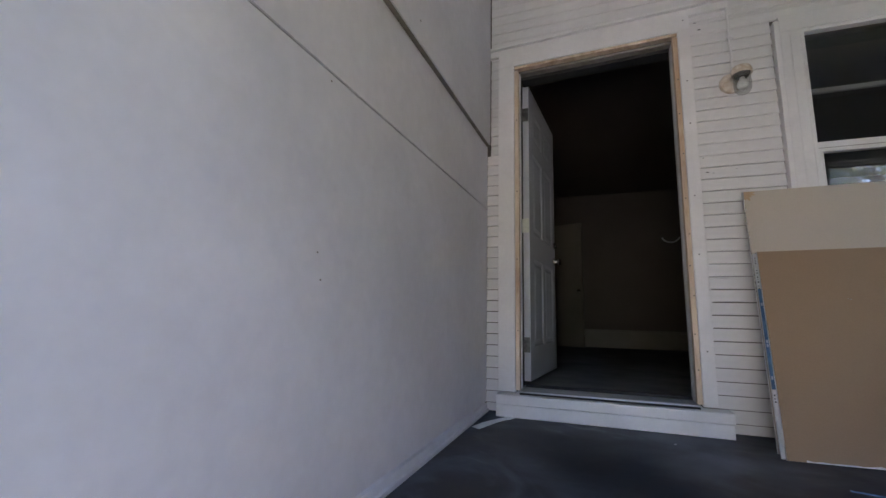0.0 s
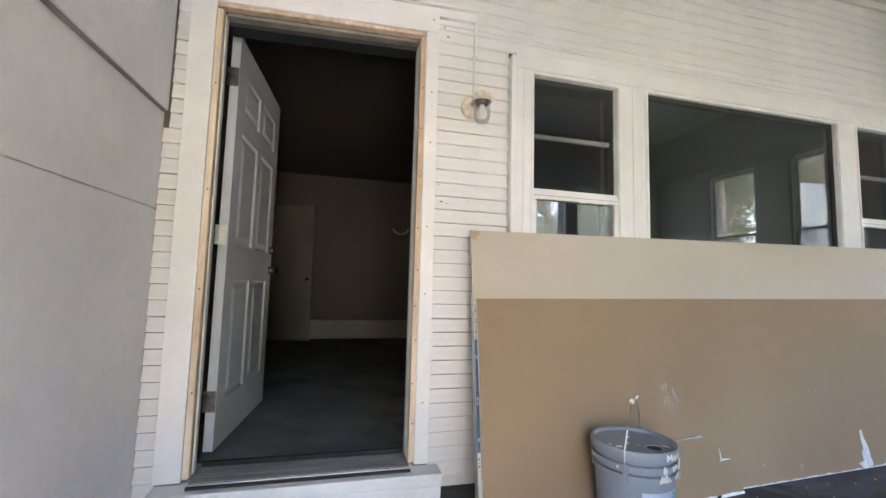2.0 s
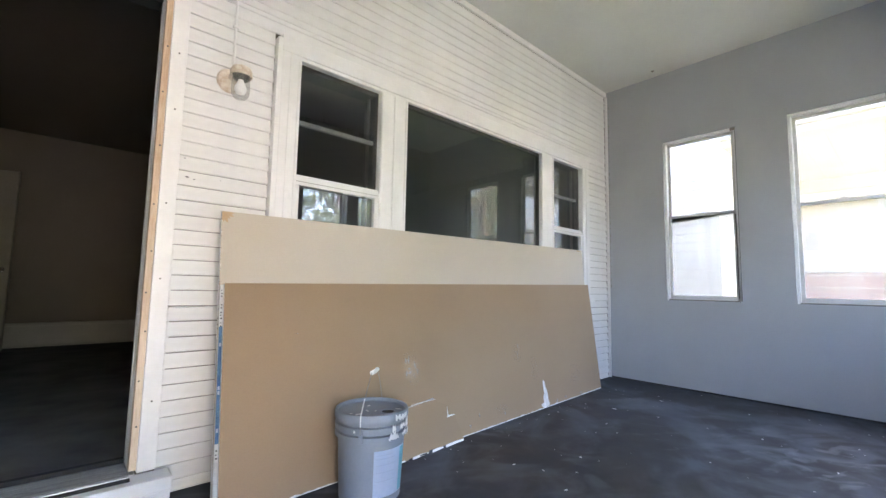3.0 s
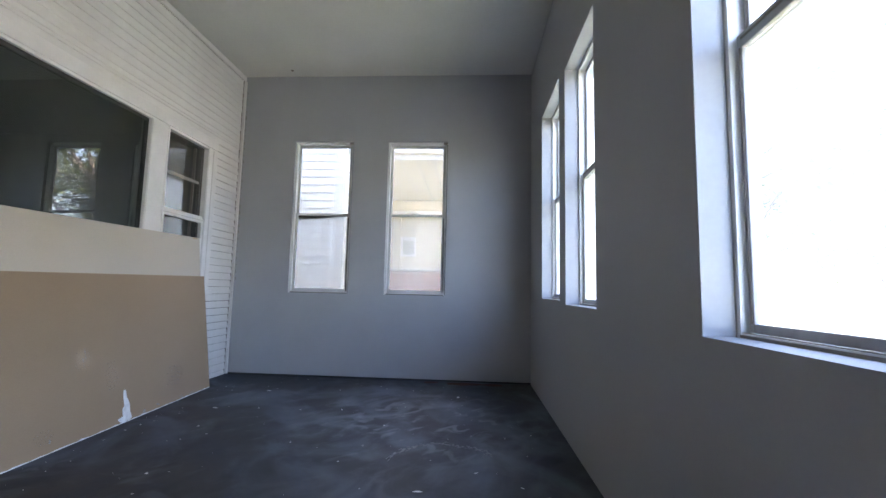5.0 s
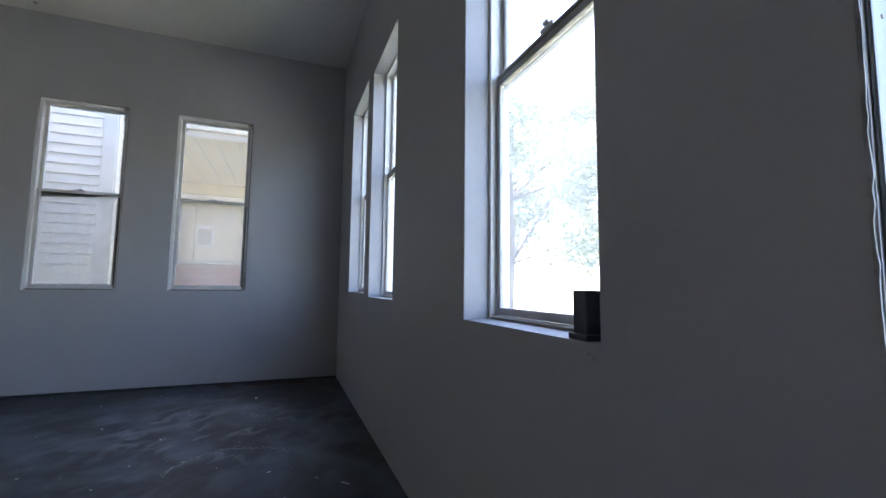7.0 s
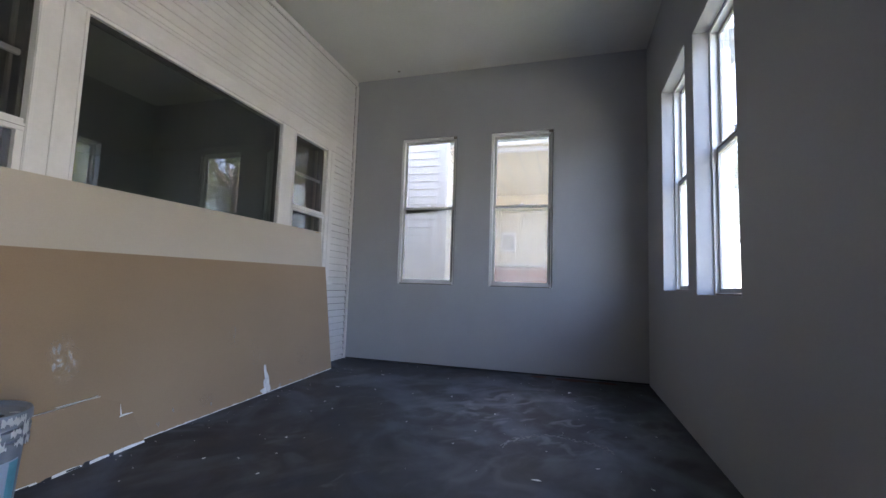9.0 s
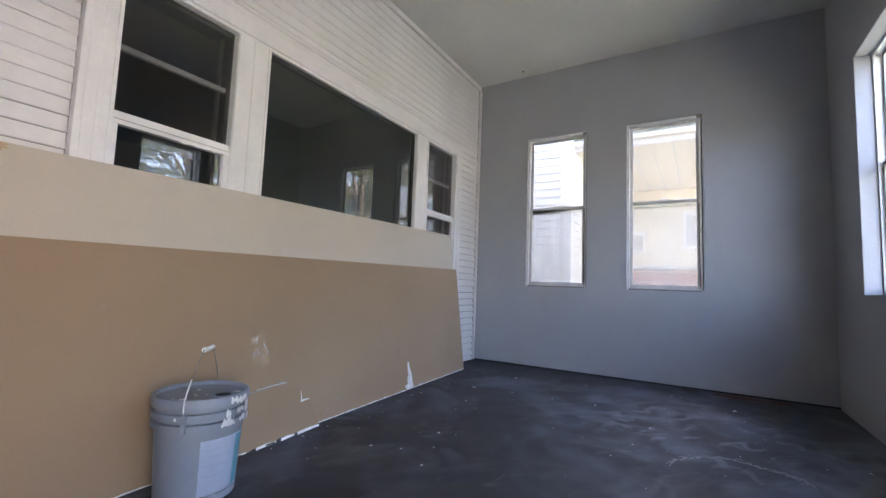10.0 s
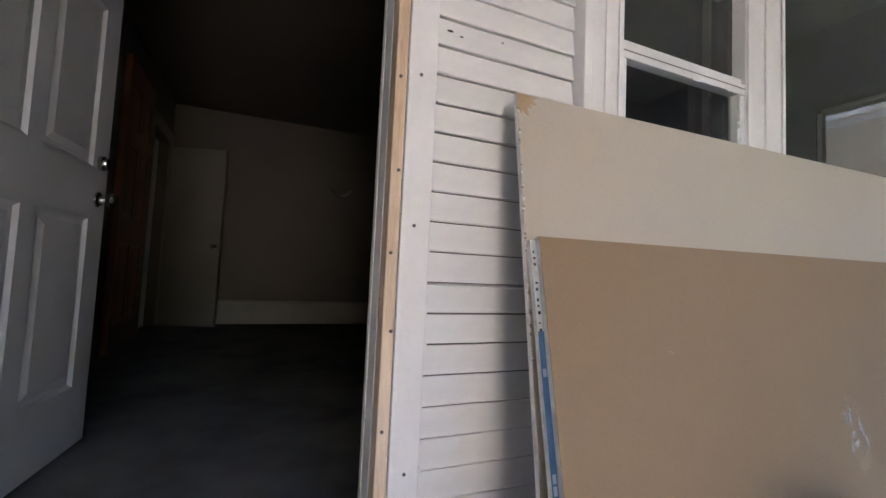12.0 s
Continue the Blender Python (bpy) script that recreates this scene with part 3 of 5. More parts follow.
for nm, d in (("side_board", (1.275, 1.385, CY0, CY1, 0.86, 2.212)), ("side_board", (4.402, 4.545, CY0, CY1, 0.86, 2.212)), ("mullion_board", (1.925, 2.134, CY0, CY1, 0.86, 2.1905)),
              ("mullion_board", (3.683, 3.878, CY0, CY1, 0.86, 2.20)), ("edge_bead", (1.248, 1.2745, CY0 - 0.004, CY1, 0.86, 2.28)), ("mullion_bead", (2.02, 2.036, CY0 - 0.008, CY0 - 0.001, 0.86, 2.19)),
              ("head_board", (1.275, 4.545, CY0 - 0.001, CY1, 2.2125, 2.29)), ("head_fillet", (1.385, 4.402, CY0 + 0.004, CY1, 2.191, 2.212)), ("head_bead", (1.2745, 4.57, CY0 + 0.006, CY1, 2.2905, 2.312)),
              ("sill_board", (1.24, 4.57, CY0 - 0.03, CY1, 0.82, 0.8595))):
    part(nm, boxes(d, bevel=0.004), M_TRIM, casing)
for a, b, c, d in HOUSE_WINDOWS:
    for u0, u1 in ((a - 0.019, a - 0.003), (b + 0.003, b + 0.019)):
        part("stop_bead", boxes((u0, u1, CY0 - 0.007, CY0 - 0.0015, 0.86, d - 0.004), bevel=0.002), M_TRIM, casing)
for u in (1.318, 4.47):
    part("raised_fillet", boxes((u, u + 0.020, CY0 - 0.006, CY0 - 0.0015, 0.862, 2.19), bevel=0.002), M_TRIM, casing)


def house_window(name, a, b, c, d, kind):
    root = tagged(new(name), "dark house window reflecting the porch" if kind == "fixed" else "double-hung house window with a storm sash", "window", kind="structure")
    y = YN - 0.02
    if kind == "fixed":
        part("frame", boxes((a, a + 0.02, y, y + 0.14, c, d), (b - 0.02, b, y, y + 0.14, c, d), (a + 0.02, b - 0.02, y, y + 0.14, d - 0.03, d), (a + 0.02, b - 0.02, y, y + 0.14, c, c + 0.03), bevel=0.002), M_RUBBER_SHADE, root, "dark inner window frame")
        g = part("pane", boxes((a + 0.012, b - 0.012, y + 0.012, y + 0.016, c + 0.02, d - 0.02)), M_DARKPANE, root)
        g.visible_shadow = False
        return
    m = 1.507
    part("frame", boxes((a, a + 0.014, y + 0.03, y + 0.14, c, d), (b - 0.014, b, y + 0.03, y + 0.14, c, d), (a + 0.014, b - 0.014, y + 0.03, y + 0.14, d - 0.02, d)), M_RUBBER_SHADE, root, "dark inner window frame")
    low = part("lower_sash", boxes((a - 0.006, a + 0.022, y - 0.022, y + 0.01, c, m - 0.025), (b - 0.03, b + 0.012, y - 0.022, y + 0.01, c, m - 0.025), (a - 0.006, b + 0.012, y - 0.024, y + 0.012, m - 0.0248, m + 0.012), bevel=0.003), M_TRIM, root, "white painted storm sash")
    part("rail_groove", boxes((a - 0.003, b + 0.010, y - 0.0262, y - 0.0246, m - 0.005, m - 0.0025)), M_SEAM, root)
    part("meeting_rail", boxes((a - 0.004, b + 0.004, y - 0.012, y + 0.03, m + 0.0125, m + 0.036), bevel=0.003), M_TRIM, root)
    for z0, z1, yy in ((c, m - 0.03, y), (m + 0.03, d - 0.004, y + 0.018)):
        g = part("pane", boxes((a + 0.004, b - 0.004, yy, yy + 0.003, z0, z1)), M_STORMPANE, root)
        g.visible_shadow = False
    part("inner_rail", boxes((a + 0.015, b - 0.015, y + 0.036, y + 0.058, 1.846, 1.872), bevel=0.003), M_TRIM, root, "pale inner sash rail")
    part("inner_stile", boxes((b - 0.036, b - 0.022, y + 0.075, y + 0.10, c, d - 0.02), bevel=0.003), M_SEAM, root)


def peeling(root, spots, seed):
    """Ragged scraps of lifting white paint on the edges of a sash."""
    for k, (x, z, rx, rz) in enumerate(spots):
        rg = random.Random(seed + k)
        bm = bmesh.new()
        ring = [(x + rx * rg.uniform(0.4, 1.0) * math.cos(a * 0.7854), z + rz * rg.uniform(0.3, 1.0) * math.sin(a * 0.7854)) for a in range(8)]
        front = [bm.verts.new((px, YN - 0.0475 - 0.003 * rg.random(), pz)) for px, pz in ring]
        back = [bm.verts.new((px, YN - 0.0445, pz)) for px, pz in ring]
        bm.faces.new(front)
        for i in range(8):
            bm.faces.new((back[i], back[(i + 1) % 8], front[(i + 1) % 8], front[i]))
        bmesh.ops.recalc_face_normals(bm, faces=bm.faces)
        part("peeling_paint", bm, M_TRIM, root, "lifting white paint scraps")


house_window("window_6", *HOUSE_WINDOWS[0], "hung")
house_window("window_7", *HOUSE_WINDOWS[1], "fixed")
house_window("window_8", *HOUSE_WINDOWS[2], "hung")
for name in ("window_6", "window_8"):
    root = bpy.data.objects[name]
    a0, b0 = HOUSE_WINDOWS[0 if name == "window_6" else 2][:2]
    peel_rng = random.Random(len(root.name) + int(a0 * 10))
    peeling(root, [(peel_rng.uniform(a0 + 0.25, b0 - 0.03), 1.4815 - 0.004 * peel_rng.random(), peel_rng.uniform(0.006, 0.022), peel_rng.uniform(0.003, 0.007)) for _ in range(11)]
            + [(b0 - 0.031, peel_rng.uniform(1.30, 1.47), 0.004, peel_rng.uniform(0.008, 0.02)) for _ in range(6)], 50)

# ---- house door: frame, sill, slab ----
dframe = tagged(new("door_frame"), "white door casing with bare wood strips and nails", "door frame", kind="structure")
# head jamb board is coloured dark for the shade under the door head
for nm, d, mt in (("side_casing", (0.7655, 0.833, CY0 + 0.004, CY1, 0.13, 2.312), M_TRIM), ("side_casing", (-0.346, -0.238, CY0 + 0.004, CY1, 0.13, 2.312), M_TRIM), ("head_casing", (-0.346, 0.833, CY0 + 0.004, CY1, 2.3125, 2.415), M_TRIM),
                  ("head_fillet", (-0.41, 1.045, CY0 + 0.018, CY1, 2.4155, 2.462), M_TRIM), ("head_cap", (-0.41, 1.05, CY0 - 0.004, CY1, 2.4625, 2.478), M_TRIM),
                  ("wood_strip", (0.738, 0.765, CY0 + 0.012, CY1 + 0.01, 0.14, 2.282), M_STRIP), ("wood_strip", (-0.237, -0.210, CY0 + 0.012, CY1 + 0.01, 0.14, 2.282), M_STRIP), ("wood_strip", (-0.237, 0.765, CY0 + 0.012, CY1 + 0.01, 2.2925, 2.3115), M_STRIP),
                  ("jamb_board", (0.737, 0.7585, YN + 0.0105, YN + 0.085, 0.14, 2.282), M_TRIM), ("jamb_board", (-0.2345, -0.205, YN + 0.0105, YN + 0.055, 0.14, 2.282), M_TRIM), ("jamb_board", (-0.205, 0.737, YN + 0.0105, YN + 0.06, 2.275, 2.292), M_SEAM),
                  ("weather_strip", (0.7325, 0.7365, YN + 0.062, YN + 0.083, 0.16, 2.262), M_SASH), ("weather_strip", (-0.204, 0.732, YN + 0.0605, YN + 0.155, 2.255, 2.30), M_RUBBER_SHADE)):
    bm = boxes(d, bevel=0.003)
    for v in bm.verts:
        if v.co.z > 2.0:
            v.co.z += 0.034 * (v.co.x - 0.26)
    part(nm, bm, mt, dframe, "bare weathered wood strip" if nm == "wood_strip" else "")
nail_me = mesh_of("nail", lathe([(0.0042, 0), (0.0040, 0.002), (0.0015, 0.003)], 7), M_HINGE)
for x, z in ((0.753, 0.32), (0.749, 0.51), (0.757, 0.72), (0.748, 0.888), (0.756, 1.07), (0.750, 1.28), (0.755, 1.55), (0.749, 1.8), (0.754, 2.02), (0.80, 0.42), (0.795, 1.29), (0.80, 1.73), (-0.222, 0.5), (-0.224, 0.95), (-0.222, 1.4), (-0.223, 1.9), (0.80, 2.0), (0.795, 0.95), (0.80, 2.40)):
    nl = new("nail", nail_me)
    nl.parent = dframe
    nl.matrix_basis = pose(x, CY0 + (0.012 if x < 0.765 else 0.004), z, 90, 0, 0)
sill = tagged(new("door_sill"), "white sill board with ribbed aluminium threshold", "door sill", kind="structure")
part("sill_board", boxes((-0.335, 0.878, 2.922, CY0 + 0.004, 0.074, 0.128), bevel=0.006), M_TRIM, sill)
part("sill_fascia", boxes((-0.335, 0.874, 2.928, CY0 + 0.004, 0.002, 0.0725), bevel=0.004), M_TRIM, sill)
part("sill_block", boxes((-0.2355, 0.7595, CY0 + 0.005, YN + 0.17, 0.002, 0.128)), M_TRIM, sill)
M_DULL = shade("dull_worn_aluminium", (0.14, 0.13, 0.12), (0.34, 0.33, 0.31), 0.5, 9.0, 90.0, 0.2, metal=0.6, stretch=(0.3, 3, 1))
plate = part("threshold", boxes((-0.2, 0.736, 2.962, YN + 0.086, 0.1285, 0.1375)), M_RUBBER_SHADE, sill, "dark threshold base plate")
for k in range(7):
    part("rib", boxes((-0.199, 0.735, 3.0 + 0.0232 * k, 3.0155 + 0.0232 * k, 0.138, 0.1455), bevel=0.002), M_DULL, plate, "worn ribbed aluminium")
part("lip", boxes((-0.199, 0.735, 2.977, 2.996, 0.138, 0.1435), bevel=0.002), M_ALU, plate, "bright metal lip")
part("seal", boxes((-0.194, 0.735, YN + 0.087, YN + 0.115, 0.1285, 0.160), bevel=0.003), M_RUBBER_SHADE, sill)

DW, DT, DH = 0.93, 0.045, 2.112


def panel_door(root, w, t, h, material, rows, face=-1):
    """A moulded panel door in local coordinates: x from the hinge, y through, z up."""
    us = (0.127 * w, 0.459 * w, 0.541 * w, 0.873 * w)
    holes = [(u0, u1, z0, z1) for u0, u1 in ((us[0], us[1]), (us[2], us[3])) for z0, z1 in rows]
    body = part("slab", wall_mesh(0, w, 0, h, -t / 2, t / 2, holes, "x"), material, root)
    for u0, u1, z0, z1 in holes:
        bm = bmesh.new()
        for side in (-1, 1):
            loops = []
            for inset, y in ((0.0, t / 2), (0.012, t / 2 - 0.010), (0.028, t / 2 - 0.010), (0.050, t / 2 - 0.002)):
                loops.append([bm.verts.new((x, side * y, z)) for x, z in ((u0 + inset, z0 + inset), (u1 - inset, z0 + inset), (u1 - inset, z1 - inset), (u0 + inset, z1 - inset))])
            for p, q in zip(loops, loops[1:]):
                for k in range(4):
                    bm.faces.new((p[k], p[(k + 1) % 4], q[(k + 1) % 4], q[k]))
            bm.faces.new(loops[-1])
        bmesh.ops.recalc_face_normals(bm, faces=bm.faces)
        part("panel", bm, material, body)
    return body


ROWS6 = ((0.22, 0.83), (1.02, 1.62), (1.74, 1.95))
swing = 84.6
door = tagged(new("door_1"), "white six-panel front door standing open into the dark room", "door", kind="structure")
door.matrix_basis = pose(-0.200, 3.285, 0.165, 0, 0, swing)
slab = panel_door(door, DW, DT, DH, M_DOOR, ROWS6)
for z, mt in ((0.235, M_HINGE), (1.055, M_HINGEW), (1.885, M_HINGE)):
    hg = part("hinge", boxes((-0.004, -0.0005, -0.020, 0.020, z - 0.05, z + 0.05), (-0.003, -0.0006, 0.0205, 0.040, z - 0.05, z + 0.05), bevel=0.001), mt, door, "worn metal hinge")
for z, r, depth in ((0.905, 0.030, 0.055), (1.045, 0.028, 0.022)):
    prof = [(r, 0), (r, 0.006), (r * 0.5, 0.010), (r * 0.42, 0.028), (r * 0.85, 0.036), (r * 0.98, 0.050), (r * 0.7, 0.062), (r * 0.1, 0.064)] if depth > 0.03 else [(r, 0), (r, 0.012), (r * 0.8, 0.018), (r * 0.75, 0.026), (r * 0.1, 0.028)]
    for side in (-1, 1):
        kb = part("door_knob" if depth > 0.03 else "deadbolt", lathe(prof, 24), M_CHROME, door, "satin nickel", True)
        kb.matrix_basis = pose(DW - 0.065, side * (DT / 2 + 0.0005), z, 90 if side < 0 else -90, 0, 0)

# ---- dark room behind the door ----
RZ, RC, RY0, RY1, RX0, RX1 = 0.128, 2.72, YN + 0.16, 7.9, -0.56, 5.4
# unseen sides and roof, added to keep sky light off the alley and room
house_side = structure("house_sides", boxes((XE + 0.5, XE + 0.6, YN + 0.162, 9.0, -0.4, 6.4), (-1.4, -1.3, YN + 0.162, 9.0, -0.4, 6.4), (-1.29, XE + 0.49, 8.9, 9.0, -0.4, 6.4)), M_TRIM, "plain white unseen sides of the house, added to block sky light", "wall")
structure("house_roof", boxes((-1.8, XE + 0.95, YN - 0.3, 9.4, 6.41, 6.6)), M_ROOF, "dark unseen roof of the house, added to block sky light", "roof")
structure("room_floor", boxes((RX0 - 0.1, RX1 + 0.1, RY0 + 0.012, RY1 + 0.1, RZ - 0.1, RZ + 0.012)), M_CARPET, "worn grey carpet in the dark front room", "carpet")
structure("room_ceiling", boxes((RX0 - 0.1, RX1 + 0.1, RY0 + 0.002, RY1 + 0.1, RC, RC + 0.1)), M_TANWALL_DIM, "tan ceiling of the front room, its dimness put into the colour", "ceiling")
room_back = structure("room_wall_north", boxes((RX0 - 0.1, RX1 + 0.1, RY1, RY1 + 0.12, RZ + 0.014, RC - 0.002)), M_TANWALL_DIM, "tan painted back wall of the front room, darkened in colour for the dimness", "wall")
structure("room_wall_west", wall_mesh(RY0 + 0.002, RY1 - 0.002, RZ + 0.014, RC - 0.002, RX0 - 0.1, RX0, ((6.98, 7.74, RZ, 2.2),), "y"), M_TANWALL_DIM, "tan painted side wall with a doorway, darkened in colour for the dimness", "wall")
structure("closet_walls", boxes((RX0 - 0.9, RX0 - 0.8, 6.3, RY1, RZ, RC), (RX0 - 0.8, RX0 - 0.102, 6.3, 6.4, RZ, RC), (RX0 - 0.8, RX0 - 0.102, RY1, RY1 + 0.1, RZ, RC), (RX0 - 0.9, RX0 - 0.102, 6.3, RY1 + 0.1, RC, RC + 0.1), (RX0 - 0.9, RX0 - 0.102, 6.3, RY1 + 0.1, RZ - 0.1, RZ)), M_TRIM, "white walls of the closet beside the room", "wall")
structure("room_wall_east", boxes((RX1, RX1 + 0.1, RY0 + 0.002, RY1 - 0.002, RZ + 0.014, RC - 0.002)), M_TANWALL_DIM, "tan painted side wall of the front room, darkened in colour for the dimness", "wall")
bb = tagged(new("baseboard"), "tall white baseboard along the back wall, darkened in colour for the dim room", "baseboard", kind="structure")
# pale woodwork colour darkened to carry the shade of the room
M_CREAM_DIM = shade("aged_cream_paint", (0.15, 0.13, 0.10), (0.20, 0.18, 0.145), 0.5, 3.0, 50.0, 0.1)
part("board", boxes((RX0 + 0.03, RX1, RY1 - 0.018, RY1 - 0.001, RZ + 0.014, RZ + 0.26), bevel=0.003), M_CREAM_DIM, bb)
part("cap", boxes((RX0 + 0.03, RX1, RY1 - 0.030, RY1 - 0.001, RZ + 0.2605, RZ + 0.30), bevel=0.006), M_CREAM_DIM, bb)
part("shoe", boxes((RX0 + 0.03, RX1, RY1 - 0.034, RY1 - 0.0185, RZ + 0.014, RZ + 0.035), bevel=0.004), M_CREAM_DIM, bb)
hall_frame = tagged(new("hall_door_frame"), "white painted door frame in the side wall, darkened in colour for the dim room", "door frame", kind="structure")
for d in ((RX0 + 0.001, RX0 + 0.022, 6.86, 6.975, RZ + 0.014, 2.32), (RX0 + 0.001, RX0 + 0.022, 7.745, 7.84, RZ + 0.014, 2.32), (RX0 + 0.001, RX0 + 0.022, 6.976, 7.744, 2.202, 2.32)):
    part("casing", boxes(d, bevel=0.004), M_CREAM_DIM, hall_frame)
hall_door = tagged(new("door_2"), "plain pale inner door standing open by the back wall, darkened in colour for the dim room", "door", kind="structure")
hall_door.matrix_basis = pose(RX0 + 0.03, 7.79, RZ + 0.02, 0, 0, -19)
part("slab", boxes((0, 0.61, -0.019, 0.019, 0, 2.02), bevel=0.003), M_CREAM_DIM, hall_door)
for z in (0.25, 1.75):
    part("hinge", boxes((-0.006, 0.0, -0.026, -0.0192, z - 0.045, z + 0.045), bevel=0.001), M_HINGE, hall_door)
kb = part("door_knob", lathe([(0.026, 0), (0.026, 0.006), (0.012, 0.010), (0.012, 0.028), (0.026, 0.040), (0.02, 0.056), (0.002, 0.058)], 20), M_CHROME, hall_door, "metal knob", True)
kb.matrix_basis = pose(0.55, -0.0195, 0.9, 90, 0, 0)
wood_door = tagged(new("door_3"), "dark red-brown stained wooden door in the side wall", "door", kind="structure")
wood_door.matrix_basis = pose(RX0 + 0.04, 5.95, RZ + 0.02, 0, 0, 90)
panel_door(wood_door, 0.78, 0.04, 2.25, M_REDWOOD, ((0.22, 0.83), (1.02, 1.62), (1.74, 2.05)))
hook = thing("wall_bracket", (1.40, RY1 - 0.002, 1.945), "curved bright metal bracket on the back wall", "wall bracket")
# arc is coloured white, standing in for the metal's bright glint
part("arc", rod([(0.13 * math.cos(radians(a)), -0.05, 0.11 * math.sin(radians(a))) for a in range(195, 346, 10)], 0.011), M_TRIM, hook, "", True)
part("plate", boxes((-0.012, 0.012, -0.012, 0, -0.14, -0.08), bevel=0.003), M_TANWALL_DIM, hook)
part("stem", rod([(0, -0.012, -0.11), (0, -0.05, -0.11)], 0.008), M_CHROME, hook)

# ---- leaning wallboard sheets ----
def leaning_sheet(name, bl, br, tl, tr, thick, material, core, label, bow=0.0):
    """A large board through four corners, a little bowed, with its thickness away from the room."""
    root = thing(name, (bl[0], bl[1], 0), label, "wallboard sheet")
    o = Vector((bl[0], bl[1], 0))
    bl, br, tl, tr = (Vector(p) - o for p in (bl, br, tl, tr))
    nrm = (br - bl).cross(tl - bl).normalized()
    nu, nv = 24, 8

    def at(u, v):
        return bl * (1 - u) * (1 - v) + br * u * (1 - v) + tl * (1 - u) * v + tr * u * v + nrm * bow * math.sin(math.pi * u) * v

    def skin(d0, d1):
        bm = bmesh.new()
        g = [[[bm.verts.new(at(i / nu, k / nv) - nrm * d) for k in range(nv + 1)] for i in range(nu + 1)] for d in (d0, d1)]
        for i in range(nu):
            for k in range(nv):
                bm.faces.new((g[0][i][k], g[0][i + 1][k], g[0][i + 1][k + 1], g[0][i][k + 1]))
                bm.faces.new((g[1][i][k + 1], g[1][i + 1][k + 1], g[1][i + 1][k], g[1][i][k]))
        rim = [(i, 0) for i in range(nu)] + [(nu, k) for k in range(nv)] + [(i, nv) for i in range(nu, 0, -1)] + [(0, k) for k in range(nv, 0, -1)]
        for (i, k), (p, q) in zip(rim, rim[1:] + rim[:1]):
            bm.faces.new((g[0][i][k], g[1][i][k], g[1][p][q], g[0][p][q]))
        return bm

    part("face_paper", skin(0, 0.0012), material, root)
    part("core", skin(0.0014, thick), core, root, "white chalky board edge")
    return root, at, nrm


brown, at_b, n_b = leaning_sheet("wallboard_sheet", (0.985, 2.648, 0.004), (4.41, 2.862, 0.004), (1.022, 2.893, 0.935), (4.352, 2.955, 0.99), 0.0127, M_KRAFT, M_GYPSUM, "brown paper back of a long wallboard sheet leaning on the wall")
second, at_s, n_s = leaning_sheet("wallboard_sheet", (0.971, 2.6620, 0.004), (4.395, 2.876, 0.004), (1.009, 2.9060, 0.928), (4.330, 2.968, 0.985), 0.0127, M_GYPSUM, M_GYPSUM, "second long wallboard sheet behind the brown one")
tall, at_t, n_t = leaning_sheet("wallboard_sheet", (0.985, 2.742, 0.004), (4.38, 2.918, 0.004), (1.014, 2.986, 1.278), (4.318, 3.003, 1.332), 0.0127, M_TAN, M_GYPSUM, "taller grey-tan wallboard sheet leaning behind the brown one")


def on_sheet(at, nrm, u0, u1, v0, v1, lift=0.0016, jag=0.0, seed=1, n=10):
    """A thin flake with a ragged rim that lies on a leaning sheet."""
    rg = random.Random(seed)
    bm = bmesh.new()
    uc, vc, ru, rv = (u0 + u1) / 2, (v0 + v1) / 2, (u1 - u0) / 2, (v1 - v0) / 2
    ring = []
    for k in range(n):
        a, s = 2 * math.pi * k / n, 1 - rg.random() * jag
        ring.append((uc + ru * s * math.cos(a), vc + rv * s * math.sin(a)))
    top = [bm.verts.new(at(u, v) + nrm * lift) for u, v in ring]
    low = [bm.verts.new(at(u, v) + nrm * 0.0002) for u, v in ring]
    bm.faces.new(top)
    bm.faces.new(low[::-1])
    for k in range(n):
        bm.faces.new((low[k], low[(k + 1) % n], top[(k + 1) % n], top[k]))
    return bm


for k, (u0, u1, v0, v1) in enumerate(((0.704, 0.7135, 0.0, 0.235), (0.705, 0.719, 0.0, 0.16), (0.686, 0.716, 0.0, 0.05), (0.707, 0.7225, 0.0, 0.06), (0.699, 0.710, 0.03, 0.11))):
    part("tear", on_sheet(at_b, n_b, u0, u1, v0, v1, 0.003 + 0.0006 * k, 0.3, 3 + k, 14), M_GYPSUM, brown, "white torn strip of bared gypsum")
fray = bmesh.new()
fr = random.Random(77)
prev = None
for k in range(121):
    u = 0.02 + 0.978 * k / 120
    h = 0.0035 + 0.004 * fr.random() + (0.006 * fr.random() if k % 9 == 0 else 0)
    pair = [fray.verts.new(at_b(u, v) + n_b * lift) for v, lift in ((0.0, 0.0012), (h, 0.0012), (h, 0.0002))]
    if prev:
        fray.faces.new((prev[0], pair[0], pair[1], prev[1]))
        fray.faces.new((prev[1], pair[1], pair[2], prev[2]))
    prev = pair
part("frayed_edge", fray, M_GYPSUM, brown, "frayed white lower edge")
